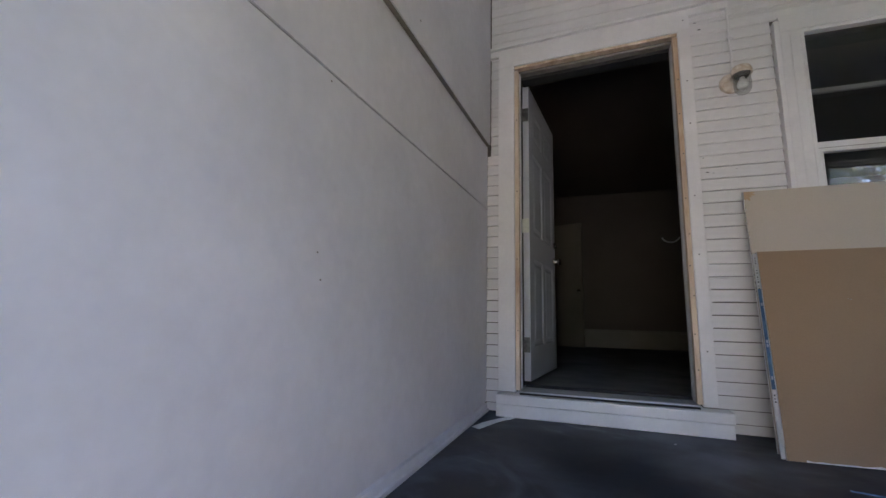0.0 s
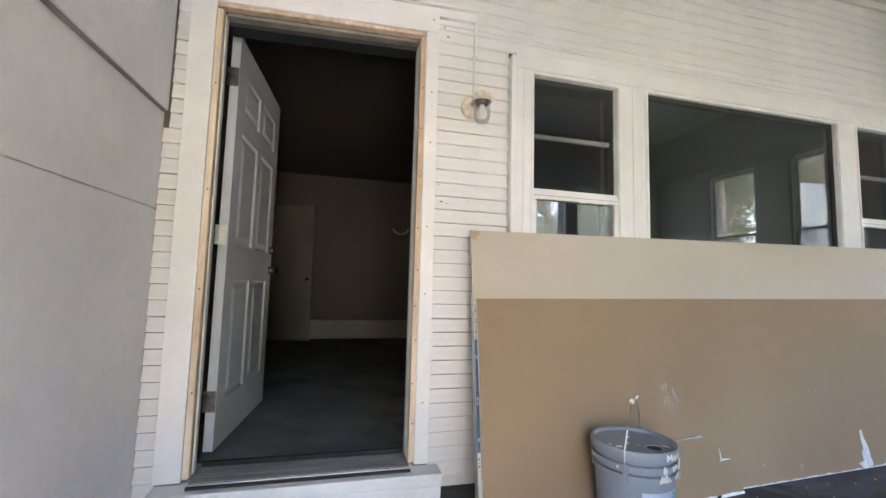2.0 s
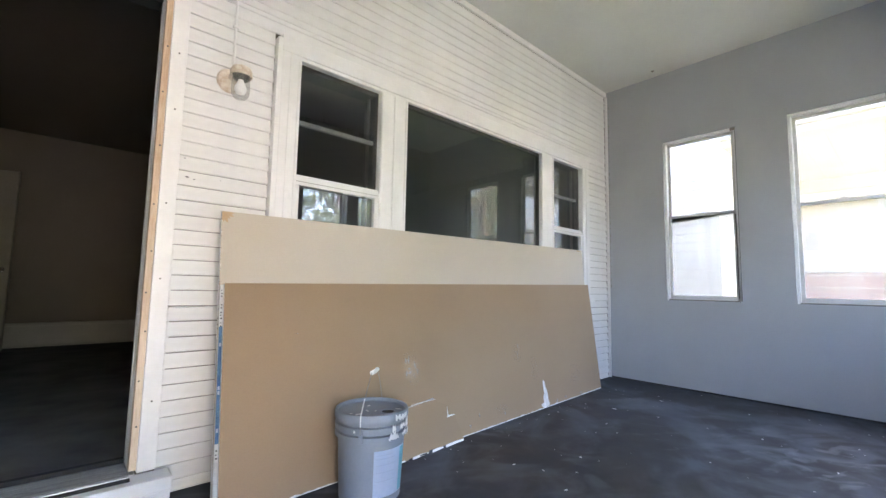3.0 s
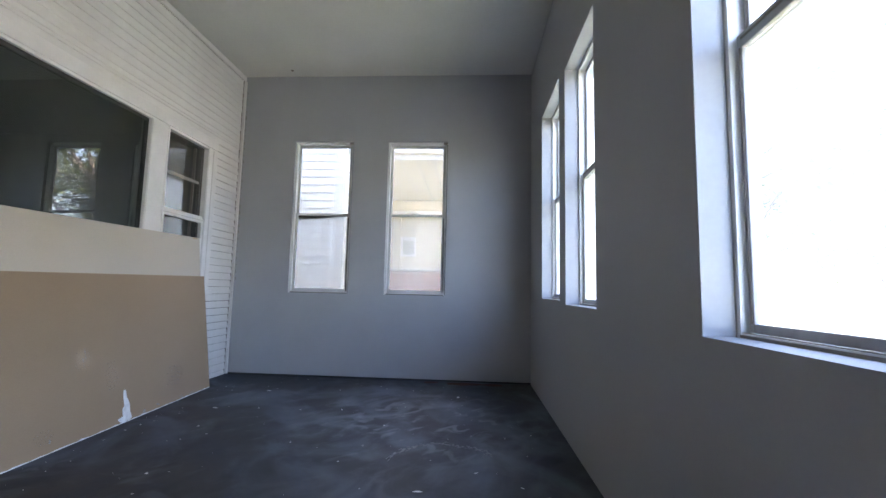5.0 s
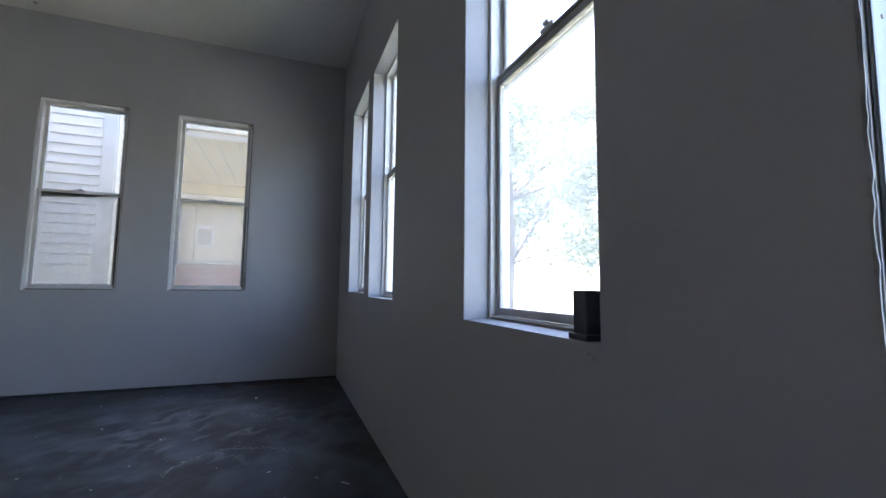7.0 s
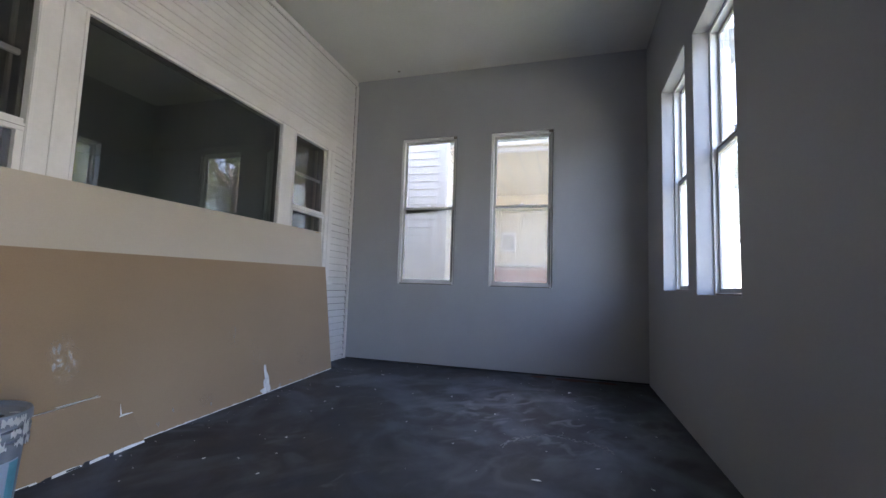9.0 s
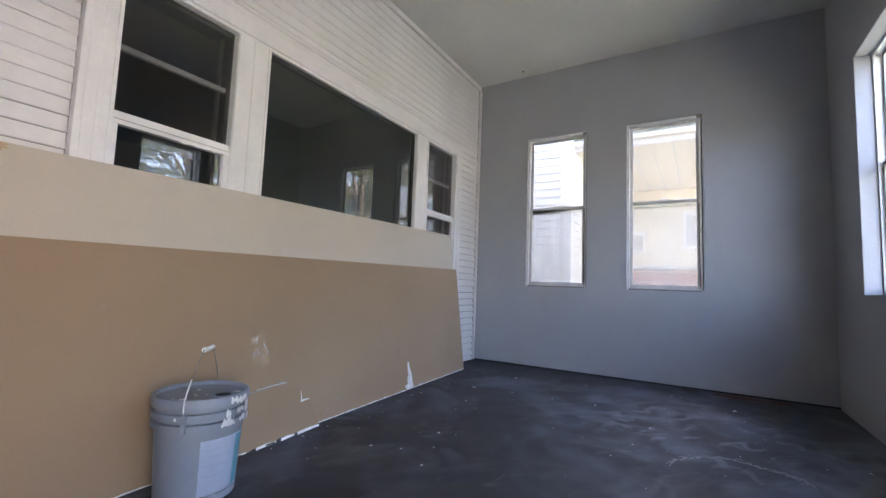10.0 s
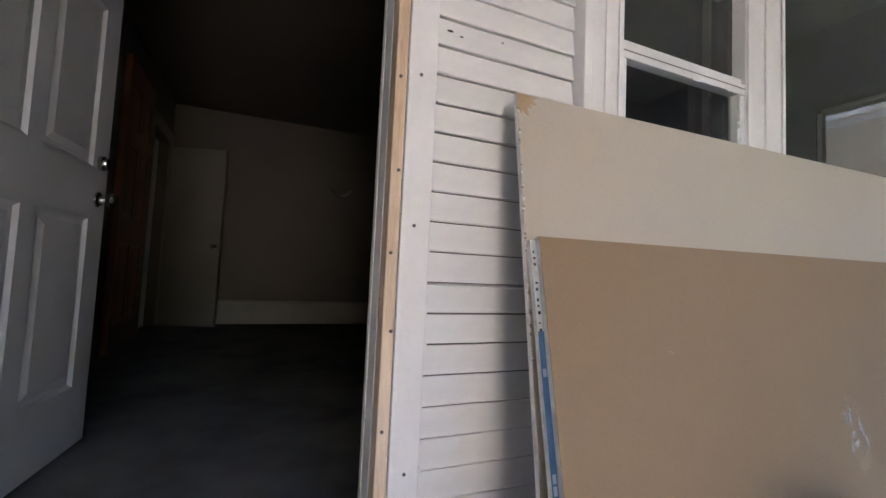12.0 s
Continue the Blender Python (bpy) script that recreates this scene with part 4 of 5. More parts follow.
for k, (u, v, su, sv) in enumerate(((0.300, 0.50, 0.004, 0.03), (0.306, 0.46, 0.006, 0.014), (0.318, 0.48, 0.003, 0.03), (0.312, 0.43, 0.002, 0.01), (0.297, 0.46, 0.002, 0.03), (0.62, 0.44, 0.0015, 0.02), (0.625, 0.5, 0.001, 0.03),
                                    (0.47, 0.10, 0.002, 0.02), (0.44, 0.05, 0.002, 0.016), (0.55, 0.06, 0.003, 0.012), (0.80, 0.03, 0.004, 0.012), (0.10, 0.74, 0.002, 0.004), (0.88, 0.02, 0.006, 0.01), (0.92, 0.015, 0.005, 0.01), (0.76, 0.02, 0.005, 0.012))):
    for j in range(3):
        rg = random.Random(k * 7 + j)
        uu, vv = u + rg.uniform(-su, su), v + rg.uniform(-sv, sv)
        part("scuff", on_sheet(at_b, n_b, uu - su * 0.7, uu + su * 0.7, max(0, vv - sv * 0.5), vv + sv * 0.9, 0.0006 + 0.0002 * j, 0.5, k * 3 + j, 11), M_SCUFF, brown)
for k, (u0, u1, v0, v1) in enumerate(((0.285, 0.335, 0.36, 0.60), (0.60, 0.64, 0.36, 0.56), (0.66, 0.70, 0.22, 0.44), (0.52, 0.56, 0.04, 0.14), (0.82, 0.90, 0.10, 0.30))):
    part("rub_mark", on_sheet(at_b, n_b, u0, u1, v0, v1, 0.0005, 0.35, 210 + k, 18), M_RUB, brown, "faint chalky rub mark")
# torn corner of the tall sheet: brown layers under the paper, splayed like fingers
for k, (bend, reach, wide) in enumerate(((-4, 0.050, 0.006), (-22, 0.054, 0.007), (-44, 0.046, 0.007), (-66, 0.058, 0.008), (-86, 0.050, 0.007))):
    bm = bmesh.new()
    d = Vector((math.cos(radians(bend)), math.sin(radians(bend))))
    e = Vector((-d.y, d.x))
    ring = [d * reach * f + e * wide * g + Vector((0.004, -0.004)) for f, g in ((0, -1), (0.45, -1.3), (0.8, -0.8), (1.0, 0.1), (0.78, 0.7), (0.4, 1.2), (0, 1))]
    top = [bm.verts.new(at_t(max(0.0004, p.x / 3.32), min(0.999, 1 + p.y / 1.30)) + n_t * (0.0010 + 0.0002 * k)) for p in ring]
    low = [bm.verts.new(v.co - n_t * 0.0008) for v in top]
    bm.faces.new(top)
    for i in range(len(top)):
        bm.faces.new((low[i], low[(i + 1) % len(top)], top[(i + 1) % len(top)], top[i]))
    part("torn_corner", bm, M_TORN, tall, "torn corner showing brown paper layers")
part("torn_corner", on_sheet(at_t, n_t, 0.965, 0.995, 0.988, 0.998, 0.0012, 0.35, 24, 12), M_TORN, tall, "torn corner showing brown paper layers")
# chewed end of the tall sheet
for k in range(34):
    rg = random.Random(300 + k)
    v = 0.52 + 0.46 * rg.random()
    part("frayed_bit", on_sheet(at_t, n_t, -0.0012, 0.0008 + 0.0010 * rg.random(), v, v + rg.uniform(0.003, 0.011), 0.0014, 0.6, 320 + k, 8), M_GYPSUM if k % 3 == 0 else M_SEAM, tall)


def end_tape(v0, v1, material, name, lift, u0=-0.0004, u1=0.0070):
    """Paper end tape on the face of the second sheet, where it sticks out past the first."""
    bm = bmesh.new()
    rows = []
    for k in range(9):
        v = v0 + (v1 - v0) * k / 8
        rows.append([bm.verts.new(at_s(u, v) + n_s * lift) for u in (u0, u1)])
    for a, b in zip(rows, rows[1:]):
        bm.faces.new((a[0], a[1], b[1], b[0]))
    bmesh.ops.solidify(bm, geom=list(bm.faces), thickness=0.0003)
    return part(name, bm, material, second, "printed paper end tape")


end_tape(0.30, 0.80, M_BLUE, "end_tape", 0.0008)
end_tape(0.801, 0.998, M_SPLAT, "end_tape", 0.0008)
end_tape(0.004, 0.299, M_SPLAT, "end_tape", 0.0008)
for v in (0.80, 0.815, 0.835, 0.85, 0.862, 0.885, 0.90, 0.94, 0.955, 0.968, 0.24, 0.255, 0.27):
    end_tape(v, v + 0.003 + 0.004 * (v * 37 % 1), M_BLACK, "tape_print", 0.0014, 0.0008, 0.0018 + 0.001 * (v * 91 % 1))
for v in (0.345, 0.50, 0.52, 0.71):
    end_tape(v, v + 0.016, M_LABEL, "tape_print", 0.0014, 0.0005, 0.003)

# broken offcut standing against the brown sheet
cut = thing("wallboard_offcut", (1.78, 2.66, 0), "broken brown offcut of wallboard propped on the big sheet", "wallboard offcut")
outline = ((-0.20, 0.002), (0.14, 0.004), (0.16, 0.010), (0.30, 0.007), (0.31, 0.016), (0.40, 0.013), (0.575, 0.010), (0.60, 0.016), (0.545, 0.16), (0.49, 0.165), (0.475, 0.185), (0.485, 0.225), (0.405, 0.262), (0.385, 0.278), (0.20, 0.262), (-0.20, 0.25))


def slab_from(outline, y0, y1, lean, drift):
    bm = bmesh.new()
    f = [bm.verts.new((x, y0 + lean * z + drift * x, z)) for x, z in outline]
    r = [bm.verts.new((x, y1 + lean * z + drift * x, z)) for x, z in outline]
    bm.faces.new(f)
    bm.faces.new(r[::-1])
    for k in range(len(f)):
        bm.faces.new((f[k], r[k], r[(k + 1) % len(f)], f[(k + 1) % len(f)]))
    bmesh.ops.recalc_face_normals(bm, faces=bm.faces)
    return bm


part("face_paper", slab_from(outline, 0.0, 0.0012, 0.20, 0.062), M_KRAFT, cut)
part("core", slab_from(outline, 0.0014, 0.0125, 0.20, 0.062), M_GYPSUM, cut, "white broken core")
for k, (x0, x1, z0, z1) in enumerate(((-0.20, 0.13, 0.0, 0.010), (0.18, 0.30, 0.0, 0.011), (0.33, 0.42, 0.0, 0.012), (0.44, 0.60, 0.001, 0.014), (0.20, 0.39, 0.2705, 0.2725), (0.475, 0.545, 0.158, 0.164), (0.481, 0.488, 0.165, 0.215))):
    lip = ((x0, z0), (x1, z0 + 0.004), (x1 - 0.004, z1), ((x0 + x1) / 2, z1 + 0.003), (x0 + 0.003, z1))
    part("broken_edge", slab_from(lip, -0.0016, -0.0002, 0.20, 0.062), M_SPLAT, cut, "white broken edge")
part("tape_print", slab_from(((0.02, 0.003), (0.10, 0.003), (0.10, 0.008), (0.02, 0.008)), -0.0026, -0.0018, 0.20, 0.062), M_RUBBER_SHADE, cut)
part("tape_print", slab_from(((0.235, 0.004), (0.29, 0.004), (0.29, 0.011), (0.235, 0.011)), -0.0026, -0.0018, 0.20, 0.062), M_RUBBER_SHADE, cut)

# ---- paint pail ----
M_VOID = shade("dark_inside", (0.002, 0.002, 0.002), (0.004, 0.004, 0.004), 0.95, 8.0, 60.0, 0.0)
pail = thing("paint_pail", (1.58, 2.505, 0), "grey plastic five-gallon paint pail with spattered lid", "pail")
pail.matrix_basis = pail.matrix_basis @ Matrix.Diagonal((1, 1, 1.032, 1))
part("body", lathe([(0.132, 0.001), (0.137, 0.004), (0.150, 0.245), (0.151, 0.262), (0.163, 0.264), (0.164, 0.283), (0.151, 0.286), (0.151, 0.296), (0.164, 0.298), (0.165, 0.318), (0.152, 0.321), (0.152, 0.332), (0.152, 0.345)], 56), M_BUCKET, pail, "", True)
part("lid", lathe([(0.153, 0.334), (0.165, 0.335), (0.167, 0.340), (0.167, 0.362), (0.163, 0.370), (0.158, 0.371), (0.154, 0.368), (0.152, 0.357), (0.146, 0.354), (0.06, 0.3555), (0.001, 0.356)], 56), M_BUCKET, pail, "grey lid with raised rim", True)
sp = part("spout_ring", lathe([(0.038, 0.0), (0.039, 0.003), (0.035, 0.005), (0.030, 0.0045), (0.029, 0.001)], 28, cap=False), M_BUCKET, pail, "raised ring round the pour hole", True)
sp.matrix_basis = pose(0.035, -0.078, 0.3553)
# lid is closed here; a black disc stands in for the hole's shade
hl = part("pour_hole", lathe([(0.0295, 0.0), (0.0295, 0.0010)], 28), M_VOID, pail, "black disc for the shaded inside of the pour hole")
hl.matrix_basis = pose(0.035, -0.078, 0.3562)
ear = Vector((-0.124, -0.108, 0.285))
ear2 = Vector((0.124, 0.108, 0.285))
across, grip_mid = (ear2 - ear).normalized(), Vector((0.012, 0.006, 0.522))
grip_a, grip_b = grip_mid - across * 0.047, grip_mid + across * 0.047
bail = []
for e, g, sign in ((ear, grip_a, -1), (ear2, grip_b, 1)):
    leg = [e * 1.045 + Vector((0, 0, -0.008)), e * 1.05 + Vector((0, 0, 0.03)), Vector((e.x * 1.045, e.y * 1.045, 0.372))]
    leg += [leg[2].lerp(g, k / 5) + across * sign * 0.008 * math.sin(math.pi * k / 5) for k in range(1, 6)]
    bail += leg if sign < 0 else leg[::-1]
part("bail_wire", rod(bail, 0.0018, 6), M_WIRE, pail, "bent wire handle", True)
part("wire_paint", rod([p + Vector((0, 0, 0.0004)) for p in bail[1:5]], [0.0020, 0.0023, 0.0029, 0.0021], 6), M_SPLAT, pail, "white paint dried on the wire", True)
part("grip", rod([grip_a, grip_mid + Vector((0, 0, -0.003)), grip_b], 0.0095, 12), M_SPLAT, pail, "white plastic hand grip", True)
for e in (ear, ear2):
    eb = part("bail_ear", boxes((-0.004, 0.004, -0.009, 0.009, -0.030, 0.034), (0.0042, 0.0085, -0.005, 0.005, -0.006, 0.010), bevel=0.002), M_BUCKET, pail)
    eb.matrix_basis = pose(e.x * 1.01, e.y * 1.01, e.z + 0.004, 0, 0, math.degrees(math.atan2(e.y, e.x)))


def wrap(a0, a1, z0, z1, lift, rg=None, n=16):
    """A patch on the pail's side between two bearings and heights."""
    bm = bmesh.new()
    rows = []
    for k in range(n + 1):
        a = radians(a0 + (a1 - a0) * k / n)
        j0, j1 = (rg.uniform(0, (z1 - z0) * 0.4), rg.uniform(0, (z1 - z0) * 0.5)) if rg else (0, 0)
        col = []
        for z in (z0 + j0, z1 - j1):
            r = (0.137 + 0.013 * z / 0.245 if z < 0.262 else 0.1655 if z < 0.33 else 0.1675) + lift
            col.append(bm.verts.new((r * math.cos(a), r * math.sin(a), z)))
        rows.append(col)
    for p, q in zip(rows, rows[1:]):
        bm.faces.new((p[0], q[0], q[1], p[1]))
    bmesh.ops.solidify(bm, geom=list(bm.faces), thickness=0.0005)
    return bm


M_PRINT = shade("faded_print", (0.39, 0.46, 0.58), (0.48, 0.55, 0.66), 0.6, 9.0, 60.0, 0.0)
label_p = part("label", wrap(-118, -50, 0.035, 0.225, 0.0012), M_LABEL, pail, "pale blue-white printed label", True)
part("label_band", wrap(-66, -50, 0.04, 0.22, 0.0022), M_TEAL, pail, "teal band of the label", True)
for k, (z, a1) in enumerate(((0.205, -84), (0.19, -78), (0.165, -76), (0.135, -80), (0.10, -76))):
    part("label_print", wrap(-114, a1, z, z + 0.0035, 0.0022), M_PRINT, pail)
for k, (a0, a1, z0, z1) in enumerate(((-91, -84, 0.285, 0.335), (-95, -80, 0.264, 0.302), (-97, -78, 0.263, 0.282), (-75, -62, 0.298, 0.330), (-86, -72, 0.338, 0.369), (-70, -58, 0.264, 0.300), (-60, -52, 0.285, 0.36), (-72, -66, 0.335, 0.366), (-54, -46, 0.263, 0.30), (-78, -72, 0.338, 0.358), (-66, -58, 0.335, 0.370), (-56, -50, 0.29, 0.345), (-60, -49, 0.30, 0.318), (-150, -147, 0.30, 0.315))):
    part("paint_drip", wrap(a0, a1, z0, z1, 0.0025, random.Random(k), 9), M_SPLAT, pail, "white dried paint drips")


def flake(radius_x, radius_y, seed, thick=0.0012, n=9, jag=0.55):
    rg = random.Random(seed)
    bm = bmesh.new()
    ring = [(radius_x * (1 - jag * rg.random()) * math.cos(2 * math.pi * k / n), radius_y * (1 - jag * rg.random()) * math.sin(2 * math.pi * k / n)) for k in range(n)]
    top = [bm.verts.new((x, y, thick)) for x, y in ring]
    low = [bm.verts.new((x, y, 0.0001)) for x, y in ring]
    bm.faces.new(top)
    for k in range(n):
        bm.faces.new((low[k], low[(k + 1) % n], top[(k + 1) % n], top[k]))
    return bm


for k, (x, y, rx, ry) in enumerate(((-0.09, -0.03, 0.02, 0.012), (0.0, -0.03, 0.016, 0.003), (-0.03, -0.005, 0.02, 0.003), (0.10, -0.07, 0.018, 0.008), (-0.11, 0.0, 0.008, 0.004), (0.02, 0.06, 0.012, 0.006))):
    f = part("paint_spot", flake(rx, ry, 40 + k), M_SPLAT, pail)
    f.matrix_basis = pose(x, y, 0.3560, 0, 0, 40 * k)

# ---- porch lamp and its conduit ----
lamp = thing("porch_lamp", (1.03, YN - 0.0125, 1.955), "old jelly-jar porch lamp with a rusty round plate", "wall lamp")
pl = part("plate", lathe([(0.062, 0), (0.062, 0.006), (0.055, 0.014), (0.02, 0.018), (0.002, 0.018)], 32), M_RUST, lamp, "rust-stained white round back plate", True)
pl.matrix_basis = pose(0, 0, 0, 90, 0, 0)
part("arm", rod([(0, -0.015, 0.01), (0.01, -0.045, 0.03), (0.02, -0.075, 0.035)], 0.017, 14), M_RUST, lamp, "", True)
cp = part("cap", lathe([(0.048, -0.034), (0.051, -0.030), (0.050, -0.006), (0.043, 0.010), (0.025, 0.020), (0.002, 0.022)], 32, cap=False), M_RUST, lamp, "cream enamel cap with a dark rim", True)
cp.matrix_basis = pose(0.025, -0.10, 0.03)
sk = part("socket", lathe([(0.030, -0.05), (0.036, -0.036), (0.040, -0.028), (0.040, -0.020)], 24), M_HINGE, lamp, "dark metal socket ring", True)
sk.matrix_basis = pose(0.025, -0.10, 0.03)
jr = part("jar", lathe([(0.036, -0.036), (0.040, -0.05), (0.043, -0.09), (0.040, -0.125), (0.028, -0.143), (0.004, -0.148)], 32, cap=False), M_JAR, lamp, "cloudy glass jar", True)
jr.matrix_basis = pose(0.025, -0.10, 0.03)
bl = part("bulb", lathe([(0.012, -0.04), (0.014, -0.06), (0.026, -0.085), (0.028, -0.10), (0.020, -0.118), (0.003, -0.124)], 24), M_SPLAT, lamp, "white bulb", True)
bl.matrix_basis = pose(0.025, -0.10, 0.03)
conduit = thing("lamp_conduit", (1.04, YN - 0.0205, 2.02), "thin white painted wire conduit above the lamp", "conduit")
part("pipe", rod([(0, 0, -0.01), (0, 0, 0.20), (0, 0, 0.44)], 0.0065), M_TRIM, conduit, "", True)
part("clip", boxes((-0.014, 0.014, -0.009, 0.006, 0.22, 0.232), bevel=0.002), M_TRIM, conduit)

# ---- black box on the sill ----
bx = thing("speaker_box", (1.274, YS - 0.029, 0.8105), "small black plastic box standing on the window sill", "black box", turn=-8)
part("body", boxes((-0.025, 0.025, -0.024, 0.024, 0.012, 0.098), bevel=0.003), M_BLACK, bx)
part("base", boxes((-0.034, 0.034, -0.031, 0.031, 0.0, 0.0118), bevel=0.003), M_BLACK, bx)
part("lower_shell", boxes((-0.031, 0.031, -0.029, -0.0245, 0.012, 0.055), bevel=0.001), M_BLACK, bx)
part("cord", rod([(-0.0255, 0, 0.095), (-0.036, 0.0, 0.08), (-0.037, 0, 0.05), (-0.0255, 0, 0.035)], 0.0022), M_BLACK, bx, "thin loop of black cord", True)

# ---- scraps on the floor ----
scrap = thing("paper_scrap", (-0.31, 2.77, 0), "flat white paper strip lying on the floor", "paper scrap", turn=68.7)
bm = bmesh.new()
prev = None
for k in range(15):
    u = k / 14
    z = 0.001 + 0.005 * abs(math.sin(3.1 * u + 0.4)) * (0.3 + u)
    w = 0.024 + 0.003 * math.sin(7 * u)
    ring = [bm.verts.new((-0.172 + 0.344 * u, s * w + 0.004 * math.sin(4 * u), z + dz)) for s, dz in ((-1, 0), (1, 0.003), (1, 0.0042), (-1, 0.0012))]
    if prev:
        for j in range(4):
            bm.faces.new((prev[j], prev[(j + 1) % 4], ring[(j + 1) % 4], ring[j]))
    prev = ring
part("strip", bm, M_SPLAT, scrap)
blue = thing("tape_scrap", (1.12, 2.33, 0), "short strip of blue tape on the floor", "tape scrap", turn=-14)
part("strip", boxes((-0.06, 0.06, -0.007, 0.007, 0.0005, 0.003), bevel=0.0008), M_BLUE, blue)

flecks = bmesh.new()
rg = random.Random(11)


def add_flake(bm, x, y, rx, ry, turn):
    n = 7
    ring = []
    for k in range(n):
        a = 2 * math.pi * k / n
        s = rg.uniform(0.25, 1.0)
        px, py = rx * s * math.cos(a), ry * s * math.sin(a)
        ring.append((x + px * math.cos(turn) - py * math.sin(turn), y + px * math.sin(turn) + py * math.cos(turn)))
    top = [bm.verts.new((px, py, 0.0016)) for px, py in ring]
    low = [bm.verts.new((px, py, 0.0002)) for px, py in ring]
    bm.faces.new(top)
    for k in range(n):
        bm.faces.new((low[k], low[(k + 1) % n], top[(k + 1) % n], top[k]))


for x, y, r in ((2.67, 0.773, 0.03), (4.40, 0.64, 0.035), (2.958, 1.237, 0.014), (3.816, 2.442, 0.028), (2.343, 2.279, 0.016), (2.298, 1.939, 0.018), (2.709, 2.10, 0.020), (3.576, 1.115, 0.02), (2.898, 0.506, 0.02), (2.654, 0.17, 0.03), (2.754, 0.29, 0.018), (2.398, 2.134, 0.012), (4.377, 2.301, 0.022), (3.856, 2.128, 0.016), (0.575, 2.731, 0.016), (3.2, 1.6, 0.014), (3.9, 1.5, 0.016), (4.5, 1.7, 0.018), (3.4, 2.3, 0.014)):
    add_flake(flecks, x, y, r, r * rg.uniform(0.22, 0.5), rg.uniform(0, 3))
for k in range(125):
    add_flake(flecks, rg.uniform(0.9, 4.95), rg.uniform(0.05, 2.7), (r := rg.choice((0.002, 0.003, 0.003, 0.004, 0.006, 0.009))), r * rg.uniform(0.15, 0.6), rg.uniform(0, 3))
for k in range(36):
    add_flake(flecks, rg.uniform(0.9, 4.5), rg.uniform(2.56, 2.72) + 0.06 * rg.random(), (r := rg.choice((0.002, 0.004, 0.008))), r * rg.uniform(0.3, 0.9), rg.uniform(0, 3))
tagged(part("paint_flecks", flecks, M_SPLAT), "white paint flecks and plaster crumbs strewn on the floor", "paint flecks", kind="stuff")
# pale wandering scrape across the floor
line = bmesh.new()
pts = [(3.02, 0.98), (3.10, 0.95), (3.157, 0.91), (3.22, 0.86), (3.281, 0.77), (3.285, 0.70), (3.25, 0.60), (3.23, 0.52), (3.208, 0.46), (3.12, 0.42)]
for (x0, y0), (x1, y1) in zip(pts, pts[1:]):
    for k in range(16):
        u = k / 16
        add_flake(line, x0 + (x1 - x0) * u + rg.gauss(0, 0.010), y0 + (y1 - y0) * u + rg.gauss(0, 0.010), rg.uniform(0.006, 0.024), rg.uniform(0.0015, 0.006), math.atan2(y1 - y0, x1 - x0))
M_SCRAPE = shade("worn_scrape", (0.17, 0.175, 0.18), (0.30, 0.305, 0.31), 0.8, 20.0, 100.0, 0.3)
tagged(part("floor_scrape", line, M_SCRAPE), "pale chalky scrape wandering over the floor", "floor scrape", kind="stuff")
rust = thing("rust_stain", (4.925, 0.62, 0), "rust-brown dried spill at the foot of the wall", "floor stain")
for k, (x, y, rx, ry) in enumerate(((0, 0, 0.075, 0.22), (0.03, 0.30, 0.05, 0.10), (0.0, -0.30, 0.06, 0.12))):
    f = part("spill", flake(rx, ry, 80 + k, 0.001, 16, 0.4), M_STAIN, rust)
    f.matrix_basis = pose(x, y, 0)

# ---- outdoors ----
GZ = -0.62
bm = bmesh.new()
g = [bm.verts.new(p) for p in ((-900, -900, GZ), (900, -900, GZ), (900, 900, GZ), (-900, 900, GZ))]
bm.faces.new(g)
structure("ground", bm, M_GRASS, "lawn and ground around the houses", "ground")
structure("road", boxes((-120, 120, -16, -8.5, GZ - 0.1, GZ + 0.004)), M_ROAD, "grey asphalt street", "road")
structure("pavement", boxes((-120, 120, -6.6, -5.2, GZ - 0.1, GZ + 0.05), (-120, 120, -8.5, -8.35, GZ - 0.1, GZ + 0.12)), M_PAVE, "concrete pavement and kerb", "pavement")
structure("front_walk", boxes((-0.3, 1.0, -5.2, -1.6, GZ - 0.1, GZ + 0.045)), M_PAVE, "concrete walk to the porch", "path")
steps = tagged(new("porch_steps"), "concrete steps up to the porch entry", "steps", kind="structure")
for k in range(2):
    part("step", boxes((-0.35, 1.05, YS - 0.16 - 0.3 * (2 - k) - 0.35 * (k == 2), YS - 0.165 - 0.3 * (1 - k), GZ + 0.0, GZ + 0.17 * (k + 1)), bevel=0.008), M_PAVE, steps)
structure("porch_base", boxes((XW - 0.12, XE + 0.13, YS - 0.158, YN - 0.01, GZ, -0.345)), M_PAVE, "concrete porch foundation", "foundation")


def clapboard(length, height, proud, cache={}):
    key = (round(length, 3), round(height, 3), round(proud, 3))
    if key not in cache:
        bm = bmesh.new()
        prof = ((0.001, 0.0), (0.001, height), (-proud * 0.25, height), (-proud, 0.004), (-proud + 0.001, 0.0))
        a = [bm.verts.new((0, y, z)) for y, z in prof]
        b = [bm.verts.new((length, y, z)) for y, z in prof]
        for k in range(5):
            bm.faces.new((a[k], b[k], b[(k + 1) % 5], a[(k + 1) % 5]))
        bm.faces.new(a[::-1])
        bm.faces.new(b)
        bmesh.ops.recalc_face_normals(bm, faces=bm.faces)
        cache[key] = mesh_of("clapboard", bm, clap_mat)
    return cache[key]


# neighbour in white siding
clap_mat = M_SIDING
NX, NY = 6.7, 2.43
nb = tagged(thing("neighbour_house", (NX, NY, GZ), "white sided neighbouring house close to the porch", "house"), kind="")
part("wall", boxes((0, 9, 0, 11, 0, 7.2)), M_SIDING, nb)
